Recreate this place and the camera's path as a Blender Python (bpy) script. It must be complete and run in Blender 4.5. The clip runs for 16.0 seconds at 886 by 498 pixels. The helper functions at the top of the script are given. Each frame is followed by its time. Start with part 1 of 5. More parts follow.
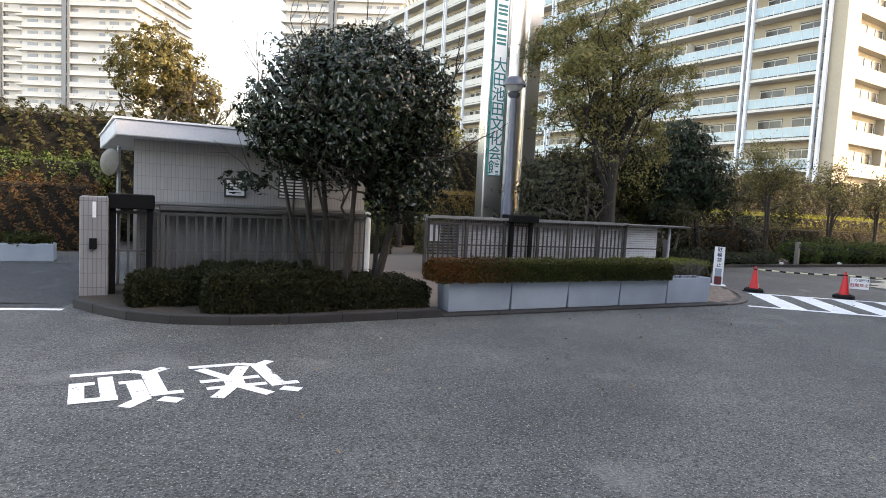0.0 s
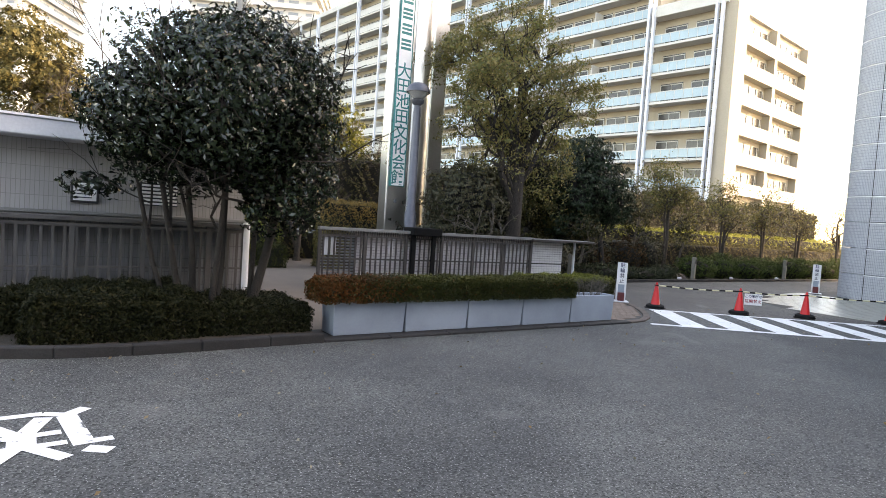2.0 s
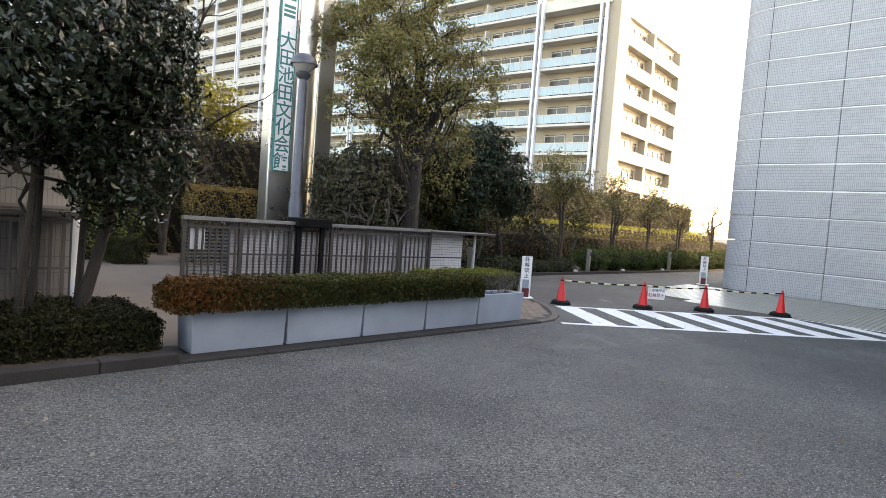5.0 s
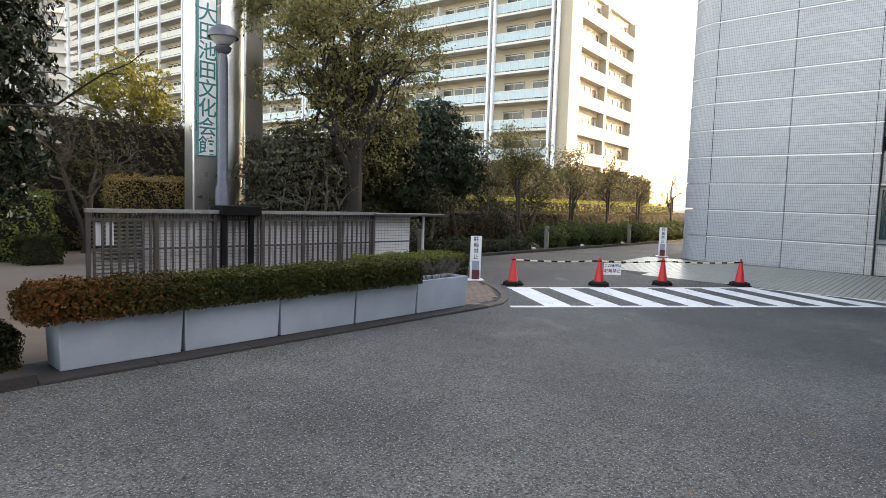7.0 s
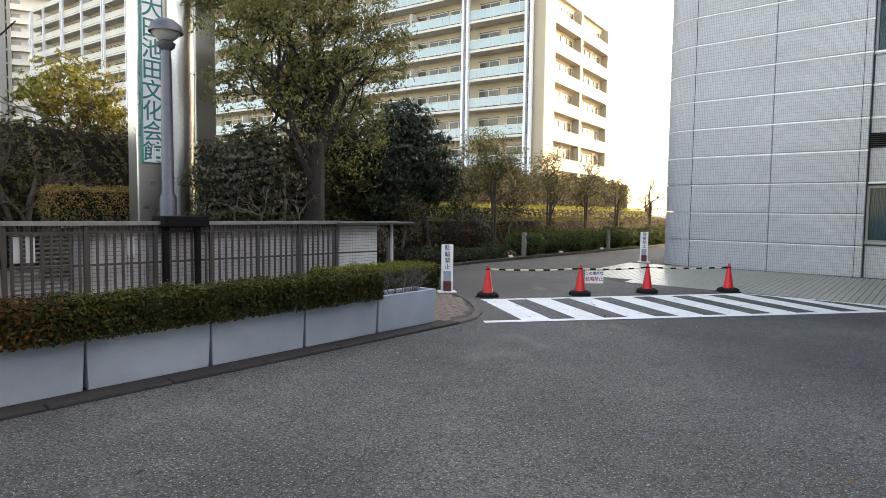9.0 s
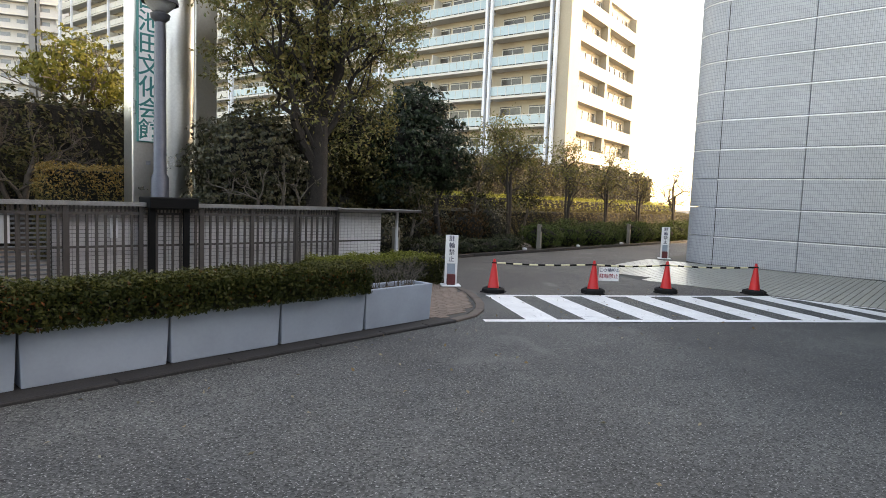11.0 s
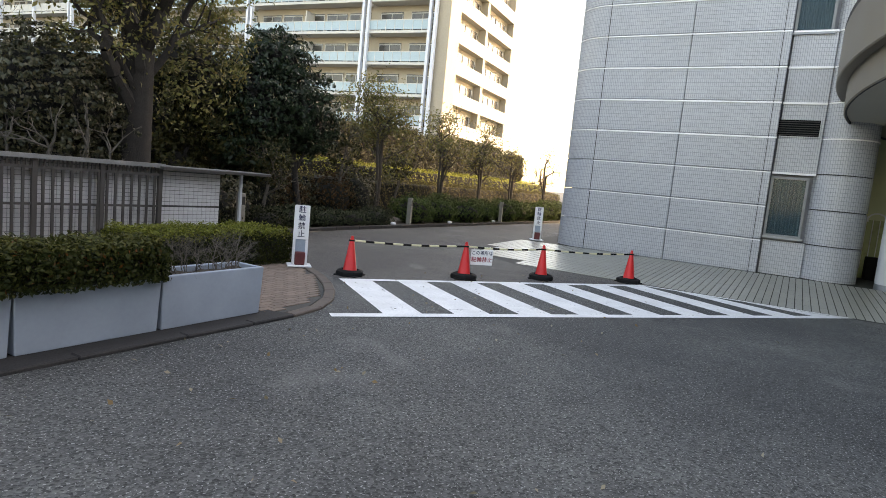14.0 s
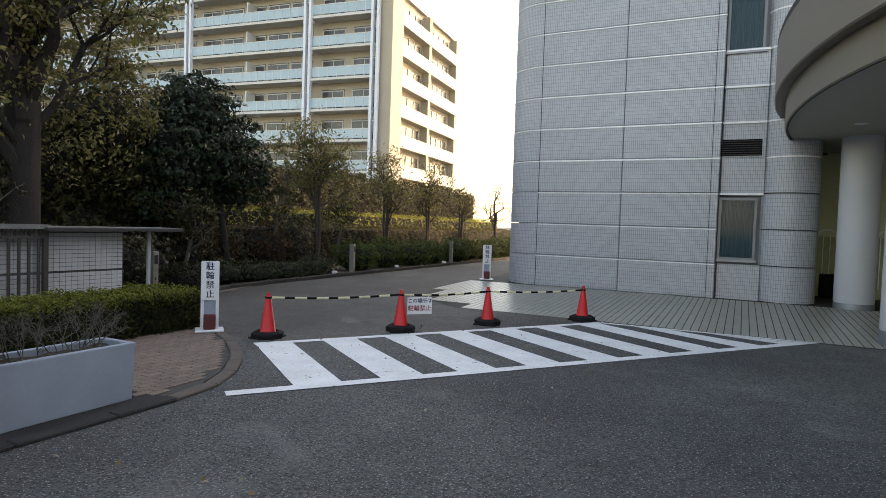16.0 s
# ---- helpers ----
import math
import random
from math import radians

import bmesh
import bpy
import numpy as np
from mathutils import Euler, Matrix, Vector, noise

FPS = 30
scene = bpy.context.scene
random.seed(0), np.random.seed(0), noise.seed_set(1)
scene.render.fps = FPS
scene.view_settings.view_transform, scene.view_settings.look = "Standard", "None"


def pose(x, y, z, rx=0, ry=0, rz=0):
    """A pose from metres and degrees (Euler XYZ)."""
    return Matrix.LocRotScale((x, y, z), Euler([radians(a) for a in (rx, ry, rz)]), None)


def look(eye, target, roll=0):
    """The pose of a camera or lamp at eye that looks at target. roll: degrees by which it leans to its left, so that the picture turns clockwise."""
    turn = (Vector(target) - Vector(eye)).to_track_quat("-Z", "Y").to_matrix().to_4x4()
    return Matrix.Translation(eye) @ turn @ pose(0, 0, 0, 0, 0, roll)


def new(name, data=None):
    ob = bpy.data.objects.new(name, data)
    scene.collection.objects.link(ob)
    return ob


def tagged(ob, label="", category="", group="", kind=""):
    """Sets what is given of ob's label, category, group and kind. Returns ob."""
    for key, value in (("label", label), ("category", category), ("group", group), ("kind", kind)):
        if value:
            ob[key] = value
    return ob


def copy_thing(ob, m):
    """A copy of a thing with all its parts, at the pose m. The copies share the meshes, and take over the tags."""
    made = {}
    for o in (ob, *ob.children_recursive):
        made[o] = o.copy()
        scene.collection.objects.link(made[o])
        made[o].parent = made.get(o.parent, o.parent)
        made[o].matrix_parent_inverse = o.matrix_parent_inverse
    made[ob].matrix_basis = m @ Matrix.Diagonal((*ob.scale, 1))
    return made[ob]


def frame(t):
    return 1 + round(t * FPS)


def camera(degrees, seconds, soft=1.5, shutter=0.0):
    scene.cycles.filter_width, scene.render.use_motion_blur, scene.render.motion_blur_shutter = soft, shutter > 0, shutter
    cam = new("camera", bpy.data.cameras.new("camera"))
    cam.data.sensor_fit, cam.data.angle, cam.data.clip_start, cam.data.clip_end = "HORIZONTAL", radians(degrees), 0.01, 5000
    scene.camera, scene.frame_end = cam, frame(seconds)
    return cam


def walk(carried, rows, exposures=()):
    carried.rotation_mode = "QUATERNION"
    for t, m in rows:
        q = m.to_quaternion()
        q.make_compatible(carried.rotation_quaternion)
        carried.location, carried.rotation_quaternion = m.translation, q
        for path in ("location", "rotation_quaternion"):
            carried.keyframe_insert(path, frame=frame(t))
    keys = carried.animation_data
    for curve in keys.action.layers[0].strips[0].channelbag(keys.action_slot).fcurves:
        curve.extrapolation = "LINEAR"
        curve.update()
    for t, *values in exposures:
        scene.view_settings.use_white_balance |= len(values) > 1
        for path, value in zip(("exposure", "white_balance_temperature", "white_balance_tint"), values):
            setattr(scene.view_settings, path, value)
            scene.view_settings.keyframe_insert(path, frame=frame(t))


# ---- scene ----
cam = camera(72.3, 16.0, soft=0.85)
# PATH: seconds, eye, target, roll
PATH = [
    (0, (-14.118, -10.312, 1.894), (-13.228, -8.528, 1.737), 3.0),
    (0.5, (-13.816, -10.166, 1.905), (-12.878, -8.404, 1.787), 3.5),
    (1, (-13.544, -10.108, 1.949), (-12.526, -8.392, 1.808), 4.0),
    (1.5, (-13.408, -9.908, 1.931), (-12.16, -8.345, 1.945), 6.4),
    (2, (-13.292, -9.608, 1.902), (-12.159, -7.963, 1.802), 3.9),
    (2.5, (-13.104, -9.326, 1.899), (-12.074, -7.617, 1.76), 2.0),
    (3, (-12.955, -9.297, 1.896), (-11.995, -7.554, 1.687), 2.9),
    (3.5, (-12.864, -9.062, 1.93), (-11.742, -7.412, 1.787), 4.8),
    (6, (-11.824, -8.059, 1.822), (-10.374, -6.688, 1.695), 3.7),
    (6.5, (-11.491, -8.021, 1.837), (-10.072, -6.619, 1.695), 2.9),
    (7, (-11.315, -8.036, 1.838), (-9.834, -6.702, 1.683), 1.8),
    (7.5, (-11.092, -7.884, 1.83), (-9.486, -6.697, 1.73), 4.3),
    (8, (-10.918, -7.716, 1.82), (-9.314, -6.528, 1.697), 4.2),
    (8.5, (-10.628, -7.574, 1.786), (-9.089, -6.302, 1.667), 1.0),
    (11, (-9.532, -7.216, 1.754), (-8.05, -5.883, 1.595), 2.2),
    (11.5, (-9.321, -7.056, 1.729), (-7.718, -5.882, 1.5), 6.1),
    (12, (-9.123, -6.917, 1.73), (-7.487, -5.792, 1.496), 4.5),
    (12.5, (-8.794, -6.864, 1.705), (-7.137, -5.771, 1.46), 3.4),
    (13, (-8.515, -6.756, 1.709), (-6.936, -5.558, 1.439), 3.1),
    (13.5, (-8.248, -6.518, 1.726), (-6.571, -5.447, 1.528), 4.7),
    (14, (-7.973, -6.342, 1.704), (-6.249, -5.354, 1.481), 5.5),
    (14.5, (-7.645, -6.307, 1.697), (-5.881, -5.405, 1.427), 1.1),
    (15, (-7.409, -6.332, 1.703), (-5.637, -5.436, 1.462), 1.6),
    (15.5, (-7.098, -6.204, 1.717), (-5.271, -5.397, 1.618), 1.7),
    (16, (-6.828, -6.212, 1.719), (-5.036, -5.327, 1.64), 1.9),
]
walk(cam, [(t, look(eye, target, roll)) for t, eye, target, roll in PATH],
     exposures=[(0, 2.76, 9400, 19), (3.5, 2.88, 9600, 19), (8, 2.74, 10200, 18), (12, 2.6, 10400, 18), (13.5, 2.6, 10200, 18), (15, 2.5, 9900, 17), (16, 2.12, 9800, 17)])

# ---- light ----
SUN_AZ, SUN_EL = (0.86, -0.51), 27.0
world = bpy.data.worlds.new("sky")
scene.world = world
world.use_nodes = True
wn = world.node_tree.nodes
sky = wn.new("ShaderNodeTexSky")
sky.sky_type = "NISHITA"
sky.sun_disc = False
sky.sun_elevation = radians(SUN_EL)
sky.sun_rotation = math.atan2(SUN_AZ[0], SUN_AZ[1])
sky.air_density, sky.dust_density, sky.ozone_density = 1.0, 1.2, 1.0
wn["Background"].inputs["Strength"].default_value = 0.15
world.node_tree.links.new(sky.outputs[0], wn["Background"].inputs["Color"])
sun_data = bpy.data.lights.new("sun", "SUN")
sun_data.energy, sun_data.angle, sun_data.color = 1.2, radians(0.6), (1.0, 0.9, 0.74)
sun = new("sun", sun_data)
sun.matrix_world = look((0, 0, 30), (-SUN_AZ[0] * 50, -SUN_AZ[1] * 50, 30 - 50 * math.tan(radians(SUN_EL))))


# ---- materials ----
def nodes_of(name):
    m = bpy.data.materials.new(name)
    m.use_nodes = True
    nt = m.node_tree
    return m, nt, nt.nodes, nt.links, nt.nodes["Principled BSDF"]


def mat(name, col, col2=None, rough=0.7, metal=0.0, scale=6.0, fine=60.0, bump=0.15, dist=0.01, piece=0.0, spec=0.4, coarse=0.5):
    """Two scales of noise mix two colours; piece varies the tone from piece to piece."""
    m, nt, n, l, p = nodes_of(name)
    col2 = col2 or tuple(c * 0.75 for c in col)
    tc = n.new("ShaderNodeTexCoord")
    geo = n.new("ShaderNodeNewGeometry")
    a = n.new("ShaderNodeTexNoise")
    a.inputs["Scale"].default_value = scale
    a.inputs["Detail"].default_value = 6
    b = n.new("ShaderNodeTexNoise")
    b.inputs["Scale"].default_value = fine
    b.inputs["Detail"].default_value = 3
    for t in (a, b):
        l.new(geo.outputs["Position"], t.inputs["Vector"])
    mixf = n.new("ShaderNodeMix")
    mixf.inputs[0].default_value = coarse
    l.new(b.outputs["Fac"], mixf.inputs[2])
    l.new(a.outputs["Fac"], mixf.inputs[3])
    r = n.new("ShaderNodeValToRGB")
    r.color_ramp.elements[0].position, r.color_ramp.elements[1].position = 0.32, 0.66
    r.color_ramp.elements[0].color = (*col2, 1)
    r.color_ramp.elements[1].color = (*col, 1)
    l.new(mixf.outputs[0], r.inputs[0])
    out = r.outputs["Color"]
    if piece:
        oi = n.new("ShaderNodeObjectInfo")
        add = n.new("ShaderNodeMath")
        add.operation = "ADD"
        l.new(oi.outputs["Random"], add.inputs[0])
        l.new(geo.outputs["Random Per Island"], add.inputs[1])
        mr = n.new("ShaderNodeMapRange")
        mr.inputs[2].default_value = 2.0
        mr.inputs[3].default_value, mr.inputs[4].default_value = 1 - piece, 1 + piece
        l.new(add.outputs[0], mr.inputs[0])
        hsv = n.new("ShaderNodeHueSaturation")
        l.new(mr.outputs[0], hsv.inputs["Value"])
        l.new(out, hsv.inputs["Color"])
        out = hsv.outputs["Color"]
    l.new(out, p.inputs["Base Color"])
    p.inputs["Roughness"].default_value = rough
    p.inputs["Metallic"].default_value = metal
    p.inputs["Specular IOR Level"].default_value = spec
    rr = n.new("ShaderNodeMapRange")
    rr.inputs[3].default_value, rr.inputs[4].default_value = max(0.02, rough - 0.1), min(1, rough + 0.1)
    l.new(a.outputs["Fac"], rr.inputs[0])
    l.new(rr.outputs[0], p.inputs["Roughness"])
    if bump:
        bp = n.new("ShaderNodeBump")
        bp.inputs["Strength"].default_value = bump
        bp.inputs["Distance"].default_value = dist
        l.new(b.outputs["Fac"], bp.inputs["Height"])
        l.new(bp.outputs[0], p.inputs["Normal"])
    return m


def leaf_mat(name, cols, rough=0.55, trans=0.2, gloss=0.16):
    m, nt, n, l, p = nodes_of(name)
    geo = n.new("ShaderNodeNewGeometry")
    r = n.new("ShaderNodeValToRGB")
    e = r.color_ramp.elements
    while len(e) < len(cols):
        e.new(0.5)
    for i, c in enumerate(cols):
        e[i].position = i / (len(cols) - 1)
        e[i].color = (*c, 1)
    big = n.new("ShaderNodeTexNoise")
    big.inputs["Scale"].default_value = 1.7
    l.new(geo.outputs["Position"], big.inputs["Vector"])
    mx = n.new("ShaderNodeMix")
    mx.inputs[0].default_value = 0.45
    l.new(geo.outputs["Random Per Island"], mx.inputs[2])
    l.new(big.outputs["Fac"], mx.inputs[3])
    l.new(mx.outputs[0], r.inputs[0])
    l.new(r.outputs["Color"], p.inputs["Base Color"])
    p.inputs["Roughness"].default_value = rough
    p.inputs["Specular IOR Level"].default_value = gloss
    tr = n.new("ShaderNodeBsdfTranslucent")
    l.new(r.outputs["Color"], tr.inputs["Color"])
    ms = n.new("ShaderNodeMixShader")
    ms.inputs[0].default_value = trans
    l.new(p.outputs[0], ms.inputs[1])
    l.new(tr.outputs[0], ms.inputs[2])
    l.new(ms.outputs[0], n["Material Output"].inputs["Surface"])
    return m


def asphalt_mat(name, low, high, chip):
    """Bitumen with pale stone chips, broad worn areas and a few dusty smears."""
    m, nt, n, l, p = nodes_of(name)
    geo = n.new("ShaderNodeNewGeometry")

    def tex(kind, sc, det=None):
        t = n.new(kind)
        t.inputs["Scale"].default_value = sc
        if det is not None:
            t.inputs["Detail"].default_value = det
        l.new(geo.outputs["Position"], t.inputs["Vector"])
        return t

    def ramp(src, p0, c0, p1, c1):
        r = n.new("ShaderNodeValToRGB")
        r.color_ramp.elements[0].position, r.color_ramp.elements[1].position = p0, p1
        r.color_ramp.elements[0].color, r.color_ramp.elements[1].color = (*c0, 1), (*c1, 1)
        l.new(src, r.inputs[0])
        return r.outputs["Color"]

    def mix(fac, a, b, how="MIX"):
        x = n.new("ShaderNodeMix")
        x.data_type, x.blend_type = "RGBA", how
        for k, v in ((0, fac), (6, a), (7, b)):
            if isinstance(v, bpy.types.NodeSocket):
                l.new(v, x.inputs[k])
            else:
                x.inputs[k].default_value = v if k == 0 else (*v, 1)
        return x.outputs[2]

    big = tex("ShaderNodeTexNoise", 0.3, 7)
    mid = tex("ShaderNodeTexNoise", 1.9, 5)
    grit = tex("ShaderNodeTexVoronoi", 58.0)
    grit2 = tex("ShaderNodeTexNoise", 52.0, 2)
    worn = ramp(big.outputs["Fac"], 0.36, low, 0.64, high)
    tone = mix(1.0, worn, ramp(mid.outputs["Fac"], 0.3, (0.82, 0.82, 0.82), 0.7, (1.14, 1.14, 1.12)), "MULTIPLY")
    stones = mix(1.0, tone, ramp(grit.outputs["Color"], 0.1, (0.25, 0.25, 0.25), 0.95, (1.85, 1.86, 1.82)), "MULTIPLY")
    chips = mix(ramp(grit2.outputs["Fac"], 0.62, (0, 0, 0), 0.67, (1, 1, 1)), stones, chip)
    smear = tex("ShaderNodeTexNoise", 0.8, 8)
    smear.inputs["Distortion"].default_value = 0.6
    dust = n.new("ShaderNodeMath")
    dust.operation = "MULTIPLY"
    l.new(ramp(smear.outputs["Fac"], 0.62, (0, 0, 0), 0.76, (0.6, 0.6, 0.6)), dust.inputs[0])
    l.new(ramp(grit2.outputs["Fac"], 0.3, (0.3, 0.3, 0.3), 0.6, (1, 1, 1)), dust.inputs[1])
    l.new(mix(dust.outputs[0], chips, (0.19, 0.185, 0.175)), p.inputs["Base Color"])
    p.inputs["Roughness"].default_value = 0.8
    bp = n.new("ShaderNodeBump")
    bp.inputs["Strength"].default_value, bp.inputs["Distance"].default_value = 0.75, 0.007
    l.new(grit.outputs["Distance"], bp.inputs["Height"])
    l.new(bp.outputs[0], p.inputs["Normal"])
    return m


def glass_mat(name, col, rough=0.05, alpha=0.5, spec=0.35):
    m, nt, n, l, p = nodes_of(name)
    p.inputs["Base Color"].default_value = (*col, 1)
    p.inputs["Roughness"].default_value = rough
    p.inputs["Transmission Weight"].default_value = alpha
    p.inputs["Specular IOR Level"].default_value = spec
    return m


M_ASPHALT = asphalt_mat("asphalt", (0.04, 0.042, 0.042), (0.082, 0.084, 0.08), (0.29, 0.29, 0.275))
M_PAINT = mat("road paint", (0.84, 0.84, 0.82), (0.62, 0.62, 0.6), 0.7, scale=3, fine=40, coarse=0.5)


def wear(m, col, scale, lo, hi):
    """Scraped and cracked patches through a coat of paint."""
    n, l = m.node_tree.nodes, m.node_tree.links
    p = n["Principled BSDF"]
    geo = n.new("ShaderNodeNewGeometry")
    t = n.new("ShaderNodeTexNoise")
    t.inputs["Scale"].default_value, t.inputs["Detail"].default_value, t.inputs["Distortion"].default_value = scale, 7, 1.4
    l.new(geo.outputs["Position"], t.inputs["Vector"])
    r = n.new("ShaderNodeMapRange")
    r.inputs[1].default_value, r.inputs[2].default_value = lo, hi
    l.new(t.outputs["Fac"], r.inputs[0])
    x = n.new("ShaderNodeMix")
    x.data_type = "RGBA"
    l.new(r.outputs[0], x.inputs[0])
    l.new(p.inputs["Base Color"].links[0].from_socket, x.inputs[6])
    x.inputs[7].default_value = (*col, 1)
    l.new(x.outputs[2], p.inputs["Base Color"])


wear(M_PAINT, (0.13, 0.13, 0.128), 9.0, 0.67, 0.71)
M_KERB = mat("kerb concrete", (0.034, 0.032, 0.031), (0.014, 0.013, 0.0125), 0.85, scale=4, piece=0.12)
M_KERB2 = mat("brown corner kerb", (0.13, 0.1, 0.082), (0.075, 0.06, 0.05), 0.85, scale=6, piece=0.12)
M_DRIVE = asphalt_mat("worn brownish drive asphalt", (0.046, 0.042, 0.039), (0.085, 0.077, 0.07), (0.17, 0.16, 0.15))
M_GATESHADE = asphalt_mat("shade-darkened gate asphalt", (0.02, 0.021, 0.023), (0.036, 0.037, 0.039), (0.07, 0.07, 0.07))
M_PAVER = mat("red brick paver", (0.24, 0.175, 0.135), (0.15, 0.11, 0.088), 0.85, scale=7, piece=0.25)
M_TILEPAVE = mat("buff paving tile", (0.37, 0.36, 0.305), (0.26, 0.255, 0.215), 0.36, scale=2, piece=0.12)
M_JOINT = mat("paving joint", (0.07, 0.067, 0.058), rough=0.9)
M_CONC = mat("painted concrete planter", (0.32, 0.37, 0.425), (0.235, 0.275, 0.32), 0.6, scale=1.3, fine=25, bump=0.04, coarse=0.85)
M_SOIL = mat("soil", (0.06, 0.045, 0.03), (0.03, 0.022, 0.015), 0.95, scale=12, bump=0.6, dist=0.03)
M_TILE = mat("white wall tile", (0.62, 0.6, 0.59), (0.52, 0.5, 0.49), 0.45, scale=2.5, piece=0.07, bump=0.03)
M_PANELB = mat("hall joint", (0.19, 0.2, 0.22), rough=0.8)
M_SEAM = mat("dark joint", (0.05, 0.05, 0.055), rough=0.8)
M_LEDGE = mat("white ledge", (0.8, 0.8, 0.8), (0.68, 0.68, 0.68), 0.5)
M_FENCE = mat("grey-brown painted steel", (0.12, 0.108, 0.1), (0.08, 0.072, 0.066), 0.6, scale=4, bump=0.05)
M_FENCED = mat("dark brown painted steel", (0.07, 0.06, 0.054), (0.045, 0.038, 0.034), 0.6, scale=4, bump=0.05)
M_FENCETOP = mat("light metal coping", (0.3, 0.29, 0.275), (0.2, 0.195, 0.185), 0.45, 0.4)
M_BLACK = mat("black paint", (0.006, 0.006, 0.006), rough=0.8, bump=0.05, spec=0.15)
M_RUBBER = mat("black rubber", (0.012, 0.012, 0.012), rough=0.85, spec=0.2)
M_CONE = mat("red cone plastic", (0.66, 0.022, 0.022), (0.54, 0.018, 0.018), 0.42, scale=5, bump=0.04)
M_WHITE = mat("white plastic", (0.8, 0.8, 0.8), (0.7, 0.7, 0.7), 0.4, bump=0.03)
M_BARPALE = mat("faded yellow bar plastic", (0.72, 0.66, 0.42), (0.6, 0.55, 0.36), 0.45, scale=5, bump=0.03)
M_MAROON = mat("maroon weight", (0.16, 0.03, 0.03), (0.09, 0.02, 0.02), 0.6)
M_INK = mat("dark ink", (0.02, 0.02, 0.05), rough=0.6, bump=0)
M_INKR = mat("blue ink", (0.008, 0.014, 0.07), rough=0.6, bump=0)
M_INKRED = mat("red ink", (0.33, 0.01, 0.03), rough=0.6, bump=0)
M_TEAL = mat("teal letters", (0.012, 0.2, 0.2), rough=0.5, bump=0)
M_STEEL = mat("brushed stainless steel", (0.62, 0.61, 0.59), (0.5, 0.49, 0.47), 0.3, 0.95, scale=0.8, fine=20, bump=0.03)
M_STEELD = mat("weathered lamp steel", (0.11, 0.115, 0.135), (0.075, 0.08, 0.095), 0.45, 0.5)
M_BARK = mat("bark", (0.042, 0.034, 0.028), (0.017, 0.014, 0.012), 0.9, scale=9, bump=0.8, dist=0.03)
M_BARKG = mat("grey bark", (0.15, 0.13, 0.108), (0.07, 0.06, 0.05), 0.9, scale=9, bump=0.7, dist=0.02)
# near-black colour gives the inner shade that one coat of leaves lacks
M_CORE = mat("shaded foliage interior", (0.014, 0.012, 0.008), (0.006, 0.005, 0.004), 0.95, scale=20, bump=0.8, dist=0.04)
M_GLASS = mat("dark window glass", (0.09, 0.12, 0.13), (0.05, 0.07, 0.08), 0.08, 0.0, scale=0.4, bump=0, spec=0.8)
M_CURTAIN = mat("blue-grey curtain", (0.22, 0.33, 0.38), (0.13, 0.2, 0.23), 0.8, scale=3)
M_ALU = mat("aluminium frame", (0.24, 0.26, 0.28), (0.19, 0.2, 0.22), 0.45, 0.5)
M_APT = mat("beige apartment wall", (0.44, 0.385, 0.3), (0.39, 0.34, 0.265), 0.75, scale=0.4, fine=6, bump=0.02)
M_APTW = mat("white apartment slab", (0.62, 0.615, 0.58), (0.54, 0.535, 0.5), 0.65, scale=0.4, fine=6, bump=0.02)
M_APTG = mat("pale blue balcony glass", (0.36, 0.48, 0.53), (0.29, 0.41, 0.46), 0.15, scale=0.5, fine=8, bump=0)
M_APTD = mat("apartment window glass", (0.035, 0.035, 0.035), (0.09, 0.085, 0.075), 0.2, scale=0.8, fine=5, bump=0)
M_TOWER = mat("tower wall", (0.55, 0.55, 0.54), (0.48, 0.48, 0.47), 0.7, scale=0.2, fine=3, bump=0)
M_TOWERW = mat("tower window", (0.2, 0.23, 0.26), (0.3, 0.33, 0.36), 0.2, scale=0.5, fine=3, bump=0)
M_CANOPY = mat("taupe canopy metal", (0.2, 0.175, 0.145), (0.17, 0.15, 0.125), 0.5, 0.1, scale=0.8)
M_SOFFIT = mat("soffit board", (0.42, 0.4, 0.35), (0.36, 0.34, 0.3), 0.7, scale=1)
M_COLW = mat("white column", (0.54, 0.56, 0.59), (0.48, 0.5, 0.53), 0.5, scale=1)
M_YELLOW = mat("pale yellow-green wall", (0.6, 0.62, 0.36), (0.54, 0.56, 0.32), 0.6)
M_STONE = mat("retaining stone", (0.24, 0.22, 0.19), (0.14, 0.13, 0.11), 0.85, piece=0.2)
M_ROOFCONC = mat("light roof fascia", (0.6, 0.62, 0.65), (0.48, 0.5, 0.53), 0.6, scale=2, fine=25)
M_CREAM = mat("cream sand path", (0.165, 0.132, 0.102), (0.115, 0.09, 0.07), 0.9, scale=2)

L_DARK = leaf_mat("glossy dark evergreen leaf", [(0.006, 0.012, 0.006), (0.011, 0.022, 0.009), (0.019, 0.032, 0.013), (0.042, 0.052, 0.026)], 0.26, 0.1, 0.55)
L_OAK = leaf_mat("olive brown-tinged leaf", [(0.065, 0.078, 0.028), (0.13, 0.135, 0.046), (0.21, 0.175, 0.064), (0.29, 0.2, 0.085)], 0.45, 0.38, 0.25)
# L_OAK darkened: the back tree's shade is put into the leaf colour
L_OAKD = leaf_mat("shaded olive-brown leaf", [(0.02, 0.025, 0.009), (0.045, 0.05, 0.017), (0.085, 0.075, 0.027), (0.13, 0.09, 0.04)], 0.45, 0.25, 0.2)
L_HEDGE = leaf_mat("clipped hedge leaf", [(0.008, 0.014, 0.004), (0.019, 0.027, 0.006), (0.04, 0.045, 0.01), (0.07, 0.066, 0.016)])
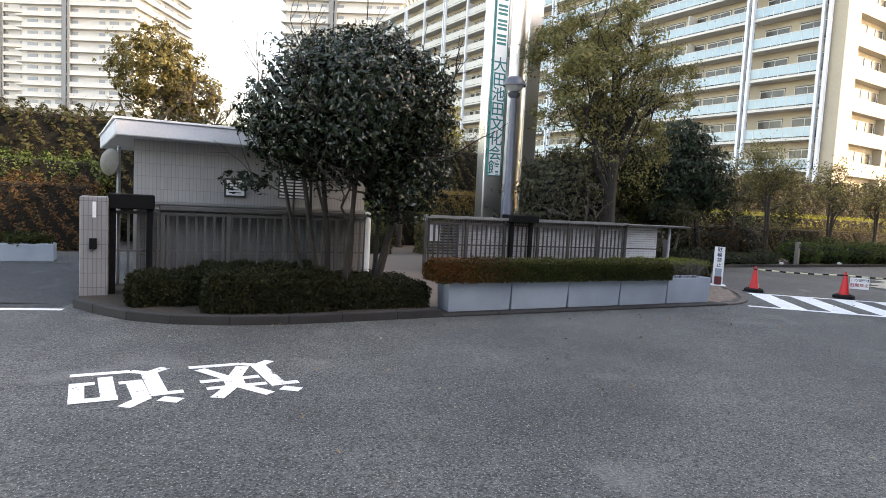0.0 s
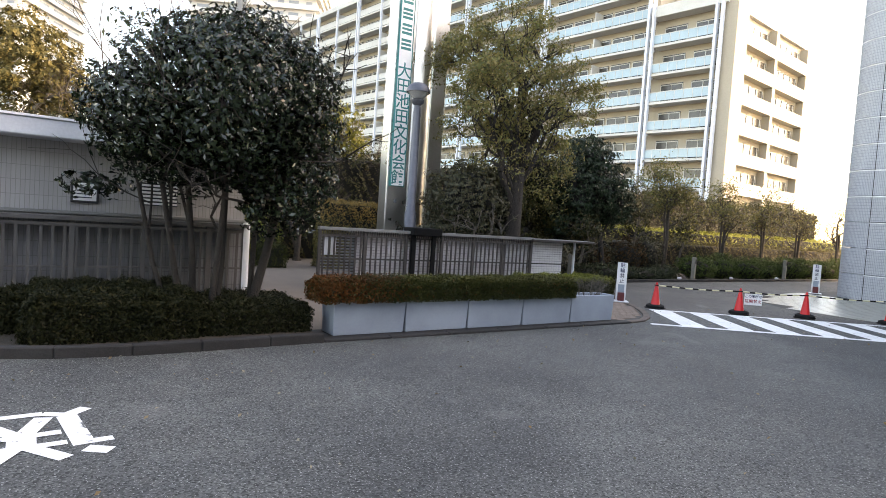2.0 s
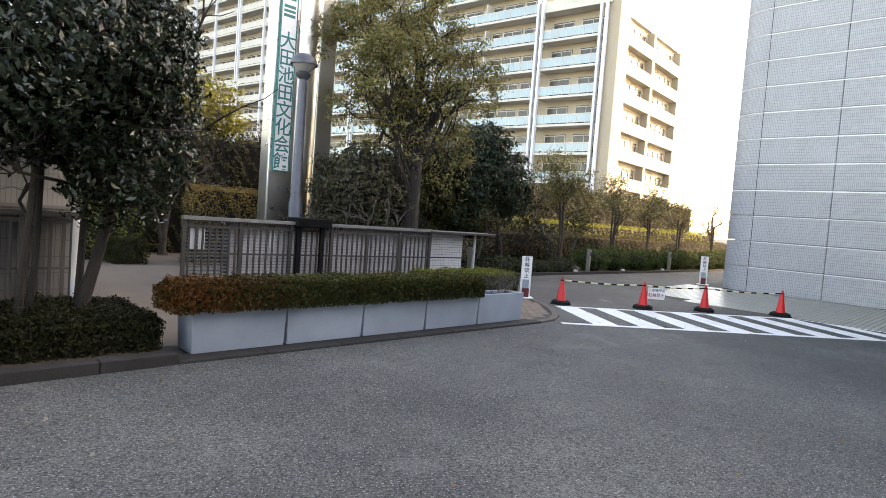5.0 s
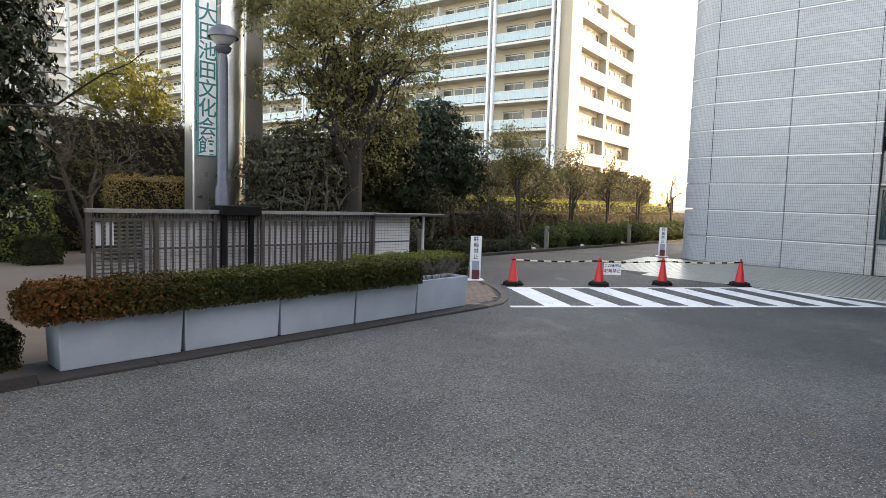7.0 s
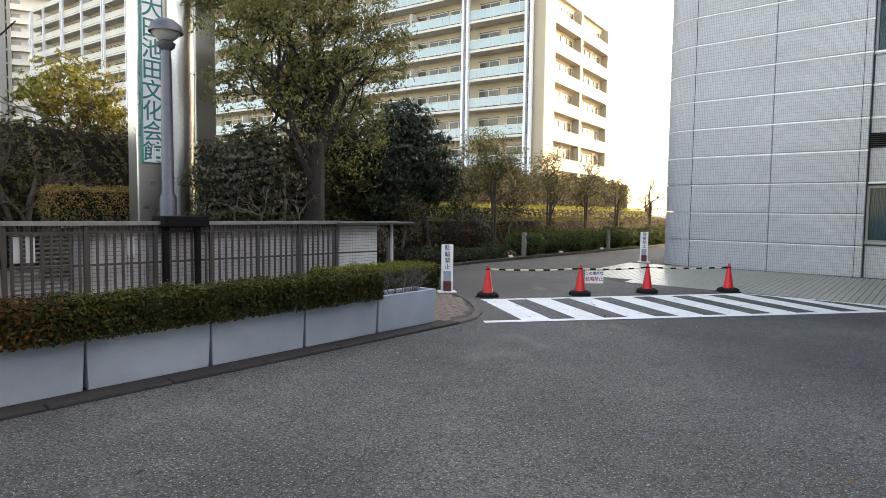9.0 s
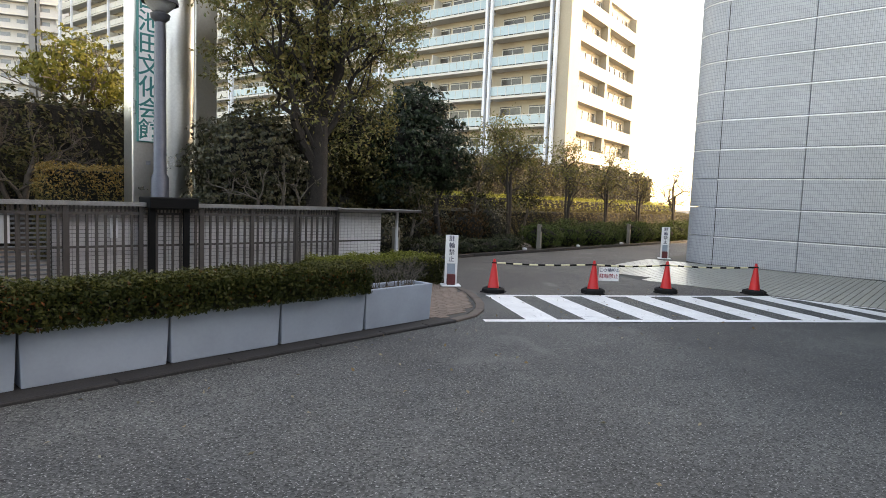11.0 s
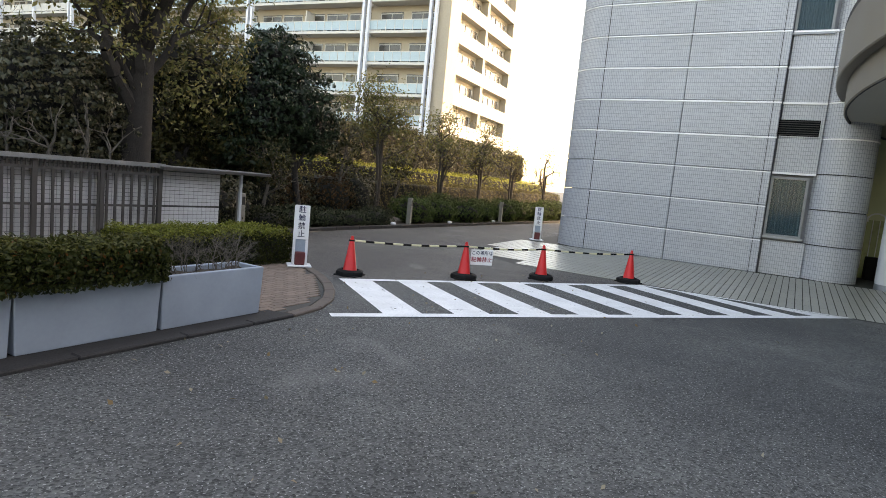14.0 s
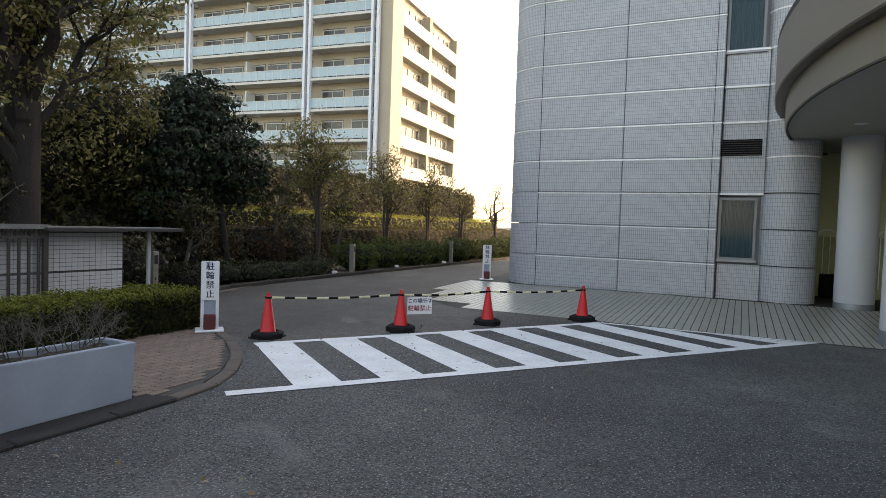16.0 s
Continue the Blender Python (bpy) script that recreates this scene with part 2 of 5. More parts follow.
# lighter than L_HEDGE: sky light on the planter hedge's top, in the colour
L_HEDGETOP = leaf_mat("skylit olive hedge-top leaf", [(0.026, 0.032, 0.008), (0.052, 0.058, 0.014), (0.092, 0.09, 0.022), (0.125, 0.098, 0.03)])
L_RED = leaf_mat("reddened hedge leaf", [(0.03, 0.026, 0.009), (0.082, 0.038, 0.012), (0.145, 0.048, 0.013), (0.2, 0.08, 0.02)])
L_BED = leaf_mat("bed shrub leaf", [(0.006, 0.009, 0.0032), (0.012, 0.015, 0.005), (0.026, 0.027, 0.009), (0.046, 0.034, 0.013)])
L_PINE = leaf_mat("dark bluish evergreen leaf", [(0.008, 0.017, 0.008), (0.015, 0.03, 0.015), (0.027, 0.047, 0.022), (0.052, 0.072, 0.03)], 0.38, 0.15, 0.3)
L_BUSH = leaf_mat("dull olive-brown bush leaf", [(0.014, 0.018, 0.009), (0.034, 0.038, 0.017), (0.07, 0.064, 0.03), (0.125, 0.09, 0.05)], 0.4, 0.15, 0.35)
L_GOLD = leaf_mat("yellow-green leaf", [(0.07, 0.08, 0.02), (0.13, 0.135, 0.03), (0.2, 0.185, 0.045), (0.26, 0.23, 0.07)], 0.5, 0.35)
L_RUSTB = leaf_mat("sunny rust-orange hedge leaf", [(0.09, 0.075, 0.024), (0.18, 0.125, 0.037), (0.28, 0.165, 0.05), (0.34, 0.22, 0.07)])
L_IVY = leaf_mat("ivy and winter shrub leaf", [(0.014, 0.018, 0.008), (0.034, 0.038, 0.014), (0.066, 0.06, 0.023), (0.1, 0.066, 0.033)])
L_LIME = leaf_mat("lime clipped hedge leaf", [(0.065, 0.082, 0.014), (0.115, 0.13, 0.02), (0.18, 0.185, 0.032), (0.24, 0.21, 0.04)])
L_GREEN = leaf_mat("mid-green clipped leaf", [(0.022, 0.04, 0.011), (0.048, 0.076, 0.021), (0.088, 0.122, 0.034), (0.13, 0.155, 0.048)])
L_BANK = leaf_mat("sunlit lime hedge-band leaf", [(0.16, 0.18, 0.028), (0.26, 0.27, 0.04), (0.36, 0.35, 0.06), (0.42, 0.37, 0.08)])
L_TAN = leaf_mat("tan winter leaf", [(0.05, 0.044, 0.018), (0.1, 0.085, 0.03), (0.155, 0.125, 0.045), (0.2, 0.16, 0.07)])
L_GREY = leaf_mat("grey-green leaf", [(0.018, 0.025, 0.012), (0.036, 0.046, 0.024), (0.064, 0.074, 0.04), (0.1, 0.1, 0.06)])
L_RUST = leaf_mat("rust azalea leaf", [(0.026, 0.022, 0.009), (0.056, 0.036, 0.014), (0.1, 0.05, 0.019), (0.066, 0.058, 0.022)])


# ---- builders ----
def box(bm, x0, y0, z0, x1, y1, z1):
    v = [bm.verts.new(p) for p in ((x0, y0, z0), (x1, y0, z0), (x1, y1, z0), (x0, y1, z0), (x0, y0, z1), (x1, y0, z1), (x1, y1, z1), (x0, y1, z1))]
    for f in ((0, 3, 2, 1), (4, 5, 6, 7), (0, 1, 5, 4), (1, 2, 6, 5), (2, 3, 7, 6), (3, 0, 4, 7)):
        bm.faces.new([v[i] for i in f])


def soft(bm, w=0.01, seg=2):
    bmesh.ops.bevel(bm, geom=bm.edges[:], offset=w, segments=seg, affect="EDGES", profile=0.6)
    return bm


def tube(bm, a, b, r0, r1, n=10, caps=True):
    a, b = Vector(a), Vector(b)
    d = (b - a).normalized()
    s = d.cross(Vector((0, 0, 1)) if abs(d.z) < 0.95 else Vector((1, 0, 0))).normalized()
    t = d.cross(s)
    rings = []
    for p, r in ((a, r0), (b, r1)):
        rings.append([bm.verts.new(p + r * (math.cos(2 * math.pi * i / n) * s + math.sin(2 * math.pi * i / n) * t)) for i in range(n)])
    for i in range(n):
        bm.faces.new((rings[0][i], rings[0][(i + 1) % n], rings[1][(i + 1) % n], rings[1][i]))
    if caps:
        bm.faces.new(rings[0][::-1])
        bm.faces.new(rings[1])


def lathe(bm, profile, n=24, x=0, y=0, a0=0.0, a1=2 * math.pi):
    full = abs(a1 - a0 - 2 * math.pi) < 1e-6
    k = n if full else n + 1
    rings = [[bm.verts.new((x + r * math.cos(a0 + (a1 - a0) * i / n), y + r * math.sin(a0 + (a1 - a0) * i / n), z)) for i in range(k)] for r, z in profile]
    for j in range(len(rings) - 1):
        for i in range(n):
            i2 = (i + 1) % k
            bm.faces.new((rings[j][i], rings[j][i2], rings[j + 1][i2], rings[j + 1][i]))
    return rings


def prism(bm, pts, z0, z1):
    lo = [bm.verts.new((x, y, z0)) for x, y in pts]
    hi = [bm.verts.new((x, y, z1)) for x, y in pts]
    bm.faces.new(lo[::-1])
    bm.faces.new(hi)
    for i in range(len(pts)):
        j = (i + 1) % len(pts)
        bm.faces.new((lo[i], lo[j], hi[j], hi[i]))


def to_mesh(bm, material, name, smooth=False):
    bmesh.ops.recalc_face_normals(bm, faces=bm.faces[:])
    me = bpy.data.meshes.new(name)
    bm.to_mesh(me)
    bm.free()
    me.materials.append(material)
    if smooth:
        me.polygons.foreach_set("use_smooth", [True] * len(me.polygons))
        me.set_sharp_from_angle(angle=radians(40))
    return me


def part(name, bm, material, parent, label="", smooth=False):
    ob = new(name, to_mesh(bm, material, name, smooth))
    ob.parent = parent
    if label:
        ob["label"] = label
    return ob


def piece(name, me, parent, x=0, y=0, z=0, rz=0.0):
    ob = new(name, me)
    ob.parent = parent
    ob.location = (x, y, z)
    ob.rotation_euler = (0, 0, rz)
    return ob


def thing(name, x=0, y=0, z=0, rz=0, label="", category="", group="", kind=""):
    ob = new(name)
    ob.empty_display_size = 0.1
    ob.matrix_basis = pose(x, y, z, 0, 0, rz)
    return tagged(ob, label, category, group, kind)


def solid(name, bm, material, label="", category="", group="", kind="", smooth=False):
    return tagged(new(name, to_mesh(bm, material, name, smooth)), label, category, group, kind)


def B():
    return bmesh.new()


def quads(name, verts, material):
    """A mesh of separate quads from an (n, 4, 3) array."""
    n = len(verts)
    me = bpy.data.meshes.new(name)
    me.vertices.add(n * 4)
    me.vertices.foreach_set("co", verts.reshape(-1).astype(np.float32))
    me.loops.add(n * 4)
    me.loops.foreach_set("vertex_index", np.arange(n * 4, dtype=np.int32))
    me.polygons.add(n)
    me.polygons.foreach_set("loop_start", np.arange(0, n * 4, 4, dtype=np.int32))
    me.update(calc_edges=True)
    me.materials.append(material)
    return me


def leaf_quads(centres, outward, size, rng, wide=0.5, droop=0.25):
    """A pointed, folded leaf at each centre, roughly facing outward."""
    n = len(centres)
    nrm = outward + rng.normal(0, 0.55, (n, 3))
    nrm /= np.linalg.norm(nrm, axis=1, keepdims=True) + 1e-9
    ax = np.cross(nrm, rng.normal(0, 1, (n, 3)))
    ax[:, 2] -= droop * 0.5
    ax /= np.linalg.norm(ax, axis=1, keepdims=True) + 1e-9
    side = np.cross(nrm, ax)
    s = size * rng.uniform(0.6, 1.35, (n, 1))
    fold = nrm * s * 0.12
    return np.stack([centres - ax * s * 0.5, centres + side * s * wide * 0.5 + fold, centres + ax * s * 0.55, centres - side * s * wide * 0.5 + fold], axis=1)


def foliage(name, parent, material, blobs, count, size, seed, gap=0.0, inner=0.55, wide=0.5, clump=0.0, label=""):
    """Leaves through the outer shell of a group of ellipsoids (x, y, z, rx, ry, rz)."""
    rng = np.random.default_rng(seed)
    vol = np.array([b[3] * b[4] * b[5] for b in blobs]) ** 0.67
    pick = rng.choice(len(blobs), count, p=vol / vol.sum())
    bl = np.array(blobs)[pick]
    d = rng.normal(0, 1, (count, 3))
    d /= np.linalg.norm(d, axis=1, keepdims=True)
    wob = 1 + 0.1 * np.sin(d[:, 0] * 7 + seed) * np.sin(d[:, 1] * 6 + 2 * seed) + 0.09 * np.sin(d[:, 2] * 9 + d[:, 0] * 5)
    r = (inner + (1 - inner) * rng.uniform(0, 1, count) ** 0.6) * wob
    c = bl[:, :3] + d * r[:, None] * bl[:, 3:6]
    if clump:
        turn = np.linalg.qr(rng.normal(0, 1, (3, 3)))[0]
        c = c @ turn + 0.35 * clump * np.sin(3.1 * c / clump + seed)
        q = np.floor(c / clump)
        h = np.sin(q @ np.array([12.9898, 78.233, 37.719]) + seed) * 43758.5453
        h = h - np.floor(h)
        off = np.stack([np.sin(h * 91.7), np.sin(h * 57.3), np.sin(h * 33.1)], axis=1)
        c = c + ((q + 0.5 + 0.35 * off) * clump - c) * 0.3
        c = c @ turn.T
        keep = h > gap
        c, d = c[keep], d[keep]
    ob = new(name, quads(name, leaf_quads(c, d, size, rng, wide), material))
    ob.parent = parent
    if label:
        ob["label"] = label
    return ob


def twigs(bm, rng, p, d, length, r, depth, spread=0.7, up=0.15, n=5):
    """A branch that forks into thinner ones."""
    q = p + d * length * 0.5 + Vector(rng.normal(0, 0.06, 3)) * length
    e = q + (d + Vector(rng.normal(0, 0.2, 3))).normalized() * length * 0.5
    tube(bm, p, q, r, r * 0.85, n, False)
    tube(bm, q, e, r * 0.85, r * 0.66, n, False)
    ends = [e]
    if depth > 0:
        for i in range(2 + (rng.uniform() > 0.45)):
            nd = (d + Vector(rng.normal(0, spread, 3)) + Vector((0, 0, up))).normalized()
            start = e if i < 2 else q
            ends += twigs(bm, rng, start, nd, length * rng.uniform(0.58, 0.82), r * 0.6, depth - 1, spread, up, max(3, n - 1))
    return ends


def hedge(name, x0, y0, x1, y1, z0, z1, material, count, size, seed, label, group="", rz=0, wob=0.06, extra=None, tilt=0.0, top=None):
    """A clipped hedge: a core coloured near black for the inner shade, and a coat of leaves."""
    h = thing(name, (x0 + x1) / 2, (y0 + y1) / 2, z0, rz, label, "hedge", group)
    a, b, c = (x1 - x0) / 2, (y1 - y0) / 2, z1 - z0
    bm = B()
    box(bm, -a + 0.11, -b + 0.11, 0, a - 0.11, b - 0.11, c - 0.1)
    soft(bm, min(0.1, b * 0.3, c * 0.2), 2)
    part("shade_core", bm, M_CORE, h)
    rng = np.random.default_rng(seed)
    areas = np.array([4 * a * b, 2 * a * c, 2 * a * c, 2 * b * c, 2 * b * c])
    f = rng.choice(5, count, p=areas / areas.sum())
    u, v = rng.uniform(-1, 1, count), rng.uniform(-1, 1, count)
    w = (v + 1) / 2
    pos = np.zeros((count, 3))
    out = np.zeros((count, 3))
    for k, (px, py, pz, o) in enumerate(((u * a, v * b, c, (0, 0, 1)), (u * a, -b, w * c, (0, -1, 0)), (u * a, b, w * c, (0, 1, 0)), (-a, u * b, w * c, (-1, 0, 0)), (a, u * b, w * c, (1, 0, 0)))):
        s = f == k
        pos[s] = np.stack(np.broadcast_arrays(px, py, pz), axis=1)[s]
        out[s] = o if o[2] else (o[0], o[1], tilt)
    e = 0.12
    over = np.clip((np.abs(pos[:, 0]) - (a - e)) / e, 0, 1) ** 2 + np.clip((np.abs(pos[:, 1]) - (b - e)) / e, 0, 1) ** 2 + np.clip((pos[:, 2] - (c - e)) / e, 0, 1) ** 2
    pos -= (np.maximum(over - 1, 0) * 0.5 * e)[:, None] * np.stack([np.sign(pos[:, 0]), np.sign(pos[:, 1]), np.ones(count)], axis=1)
    bumps = np.sin(pos[:, 0] * 5.1 + seed) * np.sin(pos[:, 1] * 6.3 + seed * 2) + np.sin(pos[:, 0] * 11.7 + pos[:, 2] * 8)
    face = out * np.array([1.0, 1.0, 0.0]) + np.where(f == 0, 1.0, 0.0)[:, None] * np.array([0, 0, 1.0])
    pos += face * (bumps * wob * 0.5 + rng.normal(0, 0.02, count) - 0.11 * rng.uniform(0, 1, count) ** 1.5)[:, None]
    pos[:, 2] = np.maximum(pos[:, 2], 0.01)
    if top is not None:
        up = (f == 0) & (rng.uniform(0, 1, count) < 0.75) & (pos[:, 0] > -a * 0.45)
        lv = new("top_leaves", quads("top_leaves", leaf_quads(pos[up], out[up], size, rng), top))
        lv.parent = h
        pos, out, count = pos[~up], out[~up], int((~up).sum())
    if extra is None:
        lv = new("leaves", quads("leaves", leaf_quads(pos, out, size, rng), material))
        lv.parent = h
    else:
        second, where = extra
        far = where(pos, rng)
        for nm, sel, mt in (("leaves", ~far, material), ("second_leaves", far, second)):
            lv = new(nm, quads(nm, leaf_quads(pos[sel], out[sel], size, rng), mt))
            lv.parent = h
    return h


def shrub(x, y, z, rx, ry, rz, material, count, size, seed, label, group="", name="shrub"):
    s = thing(name, x, y, z, 0, label, "shrub", group)
    bm = B()
    bmesh.ops.create_icosphere(bm, subdivisions=2, radius=1)
    for v in bm.verts:
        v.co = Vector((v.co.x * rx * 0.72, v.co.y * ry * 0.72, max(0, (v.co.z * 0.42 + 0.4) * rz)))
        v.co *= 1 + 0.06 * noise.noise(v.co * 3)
    part("shade_core", bm, M_CORE, s)
    foliage("leaves", s, material, [(0, 0, rz * 0.5, rx, ry, rz * 0.55)], count, size, seed, 0.06, 0.7, clump=0.16)
    return s


def lettering(text, size, parent, material, x, y, z, rot, name="lettering", bold=0.012):
    cu = bpy.data.curves.new("letters", "FONT")
    cu.body, cu.size, cu.align_x, cu.align_y = text, size, "CENTER", "CENTER"
    cu.offset = size * bold
    tmp = new("letters", cu)
    bpy.context.view_layer.update()
    me = bpy.data.meshes.new_from_object(tmp.evaluated_get(bpy.context.evaluated_depsgraph_get()))
    bpy.data.objects.remove(tmp)
    me.materials.clear()
    me.materials.append(material)
    ob = new(name, me)
    ob.parent = parent
    ob.matrix_basis = pose(x, y, z, *rot)
    return ob


def tile_mat(name, col, joint, tw, th, face="xz", rough=0.4, gap=0.0045, offset=0.0):
    """Small tiles with recessed joints laid over a flat face."""
    m, nt, n, l, p = nodes_of(name)
    geo = n.new("ShaderNodeNewGeometry")
    sep = n.new("ShaderNodeSeparateXYZ")
    com = n.new("ShaderNodeCombineXYZ")
    l.new(geo.outputs["Position"], sep.inputs[0])
    l.new(sep.outputs["XYZ".index(face[0].upper())], com.inputs[0])
    l.new(sep.outputs["XYZ".index(face[1].upper())], com.inputs[1])
    br = n.new("ShaderNodeTexBrick")
    br.offset = offset
    br.inputs["Scale"].default_value = 1.0
    br.inputs["Mortar Size"].default_value = gap
    br.inputs["Mortar Smooth"].default_value = 0.3
    br.inputs["Bias"].default_value = 0.0
    br.inputs["Brick Width"].default_value = tw
    br.inputs["Row Height"].default_value = th
    br.inputs["Color1"].default_value = (*col, 1)
    br.inputs["Color2"].default_value = (*(c * 0.9 for c in col), 1)
    br.inputs["Mortar"].default_value = (*joint, 1)
    l.new(com.outputs[0], br.inputs["Vector"])
    st = n.new("ShaderNodeTexNoise")
    st.inputs["Scale"].default_value = 0.9
    st.inputs["Detail"].default_value = 6
    l.new(geo.outputs["Position"], st.inputs["Vector"])
    mr = n.new("ShaderNodeMapRange")
    mr.inputs[3].default_value, mr.inputs[4].default_value = 0.85, 1.12
    l.new(st.outputs["Fac"], mr.inputs[0])
    hsv = n.new("ShaderNodeHueSaturation")
    l.new(mr.outputs[0], hsv.inputs["Value"])
    l.new(br.outputs["Color"], hsv.inputs["Color"])
    l.new(hsv.outputs["Color"], p.inputs["Base Color"])
    p.inputs["Roughness"].default_value = rough
    inv = n.new("ShaderNodeMath")
    inv.operation = "SUBTRACT"
    inv.inputs[0].default_value = 1.0
    l.new(br.outputs["Fac"], inv.inputs[1])
    bp = n.new("ShaderNodeBump")
    bp.inputs["Strength"].default_value, bp.inputs["Distance"].default_value = 0.5, 0.004
    l.new(inv.outputs[0], bp.inputs["Height"])
    l.new(bp.outputs[0], p.inputs["Normal"])
    return m


T_HALL = tile_mat("grey-blue hall tiles", (0.395, 0.415, 0.445), (0.18, 0.19, 0.215), 0.05, 0.0965, "yz")
T_HALLX = tile_mat("grey-blue hall tiles across", (0.395, 0.415, 0.445), (0.18, 0.19, 0.215), 0.05, 0.0965, "xz")
T_BOOTH = tile_mat("off-white booth tiles", (0.36, 0.345, 0.335), (0.22, 0.205, 0.2), 0.062, 0.23, "xz")
T_BOOTHY = tile_mat("off-white booth side tiles", (0.36, 0.345, 0.335), (0.22, 0.205, 0.2), 0.062, 0.23, "yz")
T_GATE = tile_mat("gate wall tiles", (0.23, 0.225, 0.225), (0.1, 0.095, 0.095), 0.062, 0.23, "xz")

# ---- ground, kerbs and paving ----
bm = B()
bmesh.ops.create_grid(bm, x_segments=8, y_segments=8, size=1500)
solid("ground", bm, M_ASPHALT, "dark grey worn asphalt yard with light stone chips", "ground", kind="structure")


def pave_z(x, y):
    return 0.008 + 0.118 * min(1.0, max(0.0, (x - 4.62) / 4.6))


tile_pave = thing("pavement_hall", label="buff ribbed tile pavement sloping up to the hall", category="pavement", kind="structure")
bm = B()
rows_x = [4.62, 5.6, 6.5, 7.4, 8.3, 9.25, 40]
edge_y = [-0.9, 0.4, 0.78, 0.87, 0.93, 0.95, 0.95]
lo = [bm.verts.new((x, -60, pave_z(x, 0) - 0.006)) for x in rows_x]
hi = [bm.verts.new((x, y, pave_z(x, 0) - 0.006)) for x, y in zip(rows_x, edge_y)]
for i in range(len(rows_x) - 1):
    bm.faces.new((lo[i], lo[i + 1], hi[i + 1], hi[i]))
part("joint_bed", bm, M_JOINT, tile_pave)

bm = B()
bm.faces.new([bm.verts.new((x, y, 0.004)) for x, y in ((-0.56, -0.28), (4.5, -3.92), (4.62, -3.8), (4.62, -0.9), (4.9, -0.2), (5.6, 0.4), (6.5, 0.78), (9, 0.95), (60, 0.95), (60, 4.95), (5.5, 4.93), (4, 4.78), (2.6, 4.38), (1.5, 3.68), (0.8, 2.88), (0.35, 1.98), (0.05, 1.18), (-0.25, 0.53))])
solid("road_drive", bm, M_DRIVE, "worn brownish asphalt drive past the hall", "road", kind="structure")

# sheet coloured darker for the shade on the drive inside the gate
bm = B()
bm.faces.new([bm.verts.new((x, y, 0.003)) for x, y in ((-15.22, 0.3), (-15.06, 0.62), (-15.06, 6.2), (-60, 6.2), (-60, 10.9), (-18.5, 1.08))])
solid("road_gate_shade", bm, M_GATESHADE, "asphalt drive inside the gate, coloured dark for its shade", "road", kind="structure")

# zebra marking
FA, FB, BA, BB = Vector((-2.5, -1.76)), Vector((4.76, -7.37)), Vector((-0.56, -0.28)), Vector((4.5, -3.92))
zebra = thing("zebra_marking", label="white painted zebra hatching on the asphalt", category="road marking", kind="structure")


def strip(bm, a, b, w, z=0.005):
    d = (b - a).normalized()
    s = Vector((-d.y, d.x)) * w / 2
    bm.faces.new([bm.verts.new((p.x, p.y, z)) for p in (a - s, b - s, b + s, a + s)])


for nm, a, b, w in (("line", FA, FB, 0.17), ("line", BA, BB, 0.15), ("line", BB, Vector((4.55, -5.1)), 0.12), ("line", Vector((4.55, -5.1)), Vector((4.62, -7.2)), 0.12)):
    bm = B()
    strip(bm, a, b, w, 0.0085)
    part(nm, bm, M_PAINT, zebra)
fd, bd = (FB - FA), (BB - BA)
for k in range(9):
    f0, f1 = 0.074 + 0.105 * k, 0.074 + 0.105 * k + 0.056
    b0, b1 = 0.002 + 0.151 * k, 0.002 + 0.151 * k + 0.08
    pb0, pb1 = BA + bd * b0, BA + bd * b1
    if b0 > 1:
        over0, over1 = (b0 - 1) * 6.2, (b1 - 1) * 6.2
        pb0, pb1 = Vector((4.53, -3.92 - over0 * 1.35)), Vector((4.53, -3.92 - over1 * 1.35))
    elif b1 > 1:
        pb1 = Vector((4.5, -4.2))
    bm = B()
    bm.faces.new([bm.verts.new((p.x, p.y, 0.0075)) for p in (FA + fd * f0, FA + fd * f1, pb1, pb0)])
    part("stripe", bm, M_PAINT, zebra)

# painted pick-up and drop-off characters in broad stencil strokes, read from the far side
marking = thing("road_lettering", -13.75, -4.0, 0.004, 180, "white painted stencil characters on the asphalt", "road marking", kind="structure")
SWEEP = [(((0.04, 0.58), (0.2, 0.47)), 0.13), (((0.0, 0.32), (0.22, 0.335)), 0.1), (((0.2, 0.385), (0.285, -0.36)), 0.155), (((0.13, -0.53), (0.29, -0.37)), 0.12), (((0.27, -0.37), (0.46, -0.475), (0.98, -0.46)), 0.1)]
SEND = [(((0.33, 0.62), (0.56, 0.3)), 0.12), (((0.81, 0.61), (0.64, 0.3)), 0.13), (((0.31, 0.295), (0.87, 0.315)), 0.095), (((0.34, 0.045), (0.91, 0.085)), 0.1), (((0.6, 0.33), (0.6, 0.02)), 0.19), (((0.61, 0.1), (0.45, -0.36)), 0.14), (((0.61, 0.09), (0.88, -0.36)), 0.12)]
MEET = [(((0.49, 0.63), (0.33, 0.42)), 0.13), (((0.345, 0.47), (0.425, -0.15)), 0.15), (((0.37, -0.105), (0.55, -0.09)), 0.095), (((0.54, 0.36), (0.92, 0.37)), 0.12), (((0.61, 0.38), (0.675, -0.33)), 0.13), (((0.86, 0.38), (0.9, -0.17)), 0.125), (((0.75, -0.135), (0.96, -0.125)), 0.1)]
for strokes, ox in ((SWEEP + SEND, -1.07), (SWEEP + MEET, 0.0)):
    bm = B()
    lay = 0
    for pts, w in strokes:
        for (xa, ya), (xb, yb) in zip(pts[:-1], pts[1:]):
            strip(bm, Vector((xa + ox, ya)), Vector((xb + ox, yb)), w, 0.0004 * lay)
            lay += 1
    part("character", bm, M_PAINT, marking)
bm = B()
strip(bm, Vector((-18.5, 0.9)), Vector((-15.15, 0.1)), 0.14, 0.005)
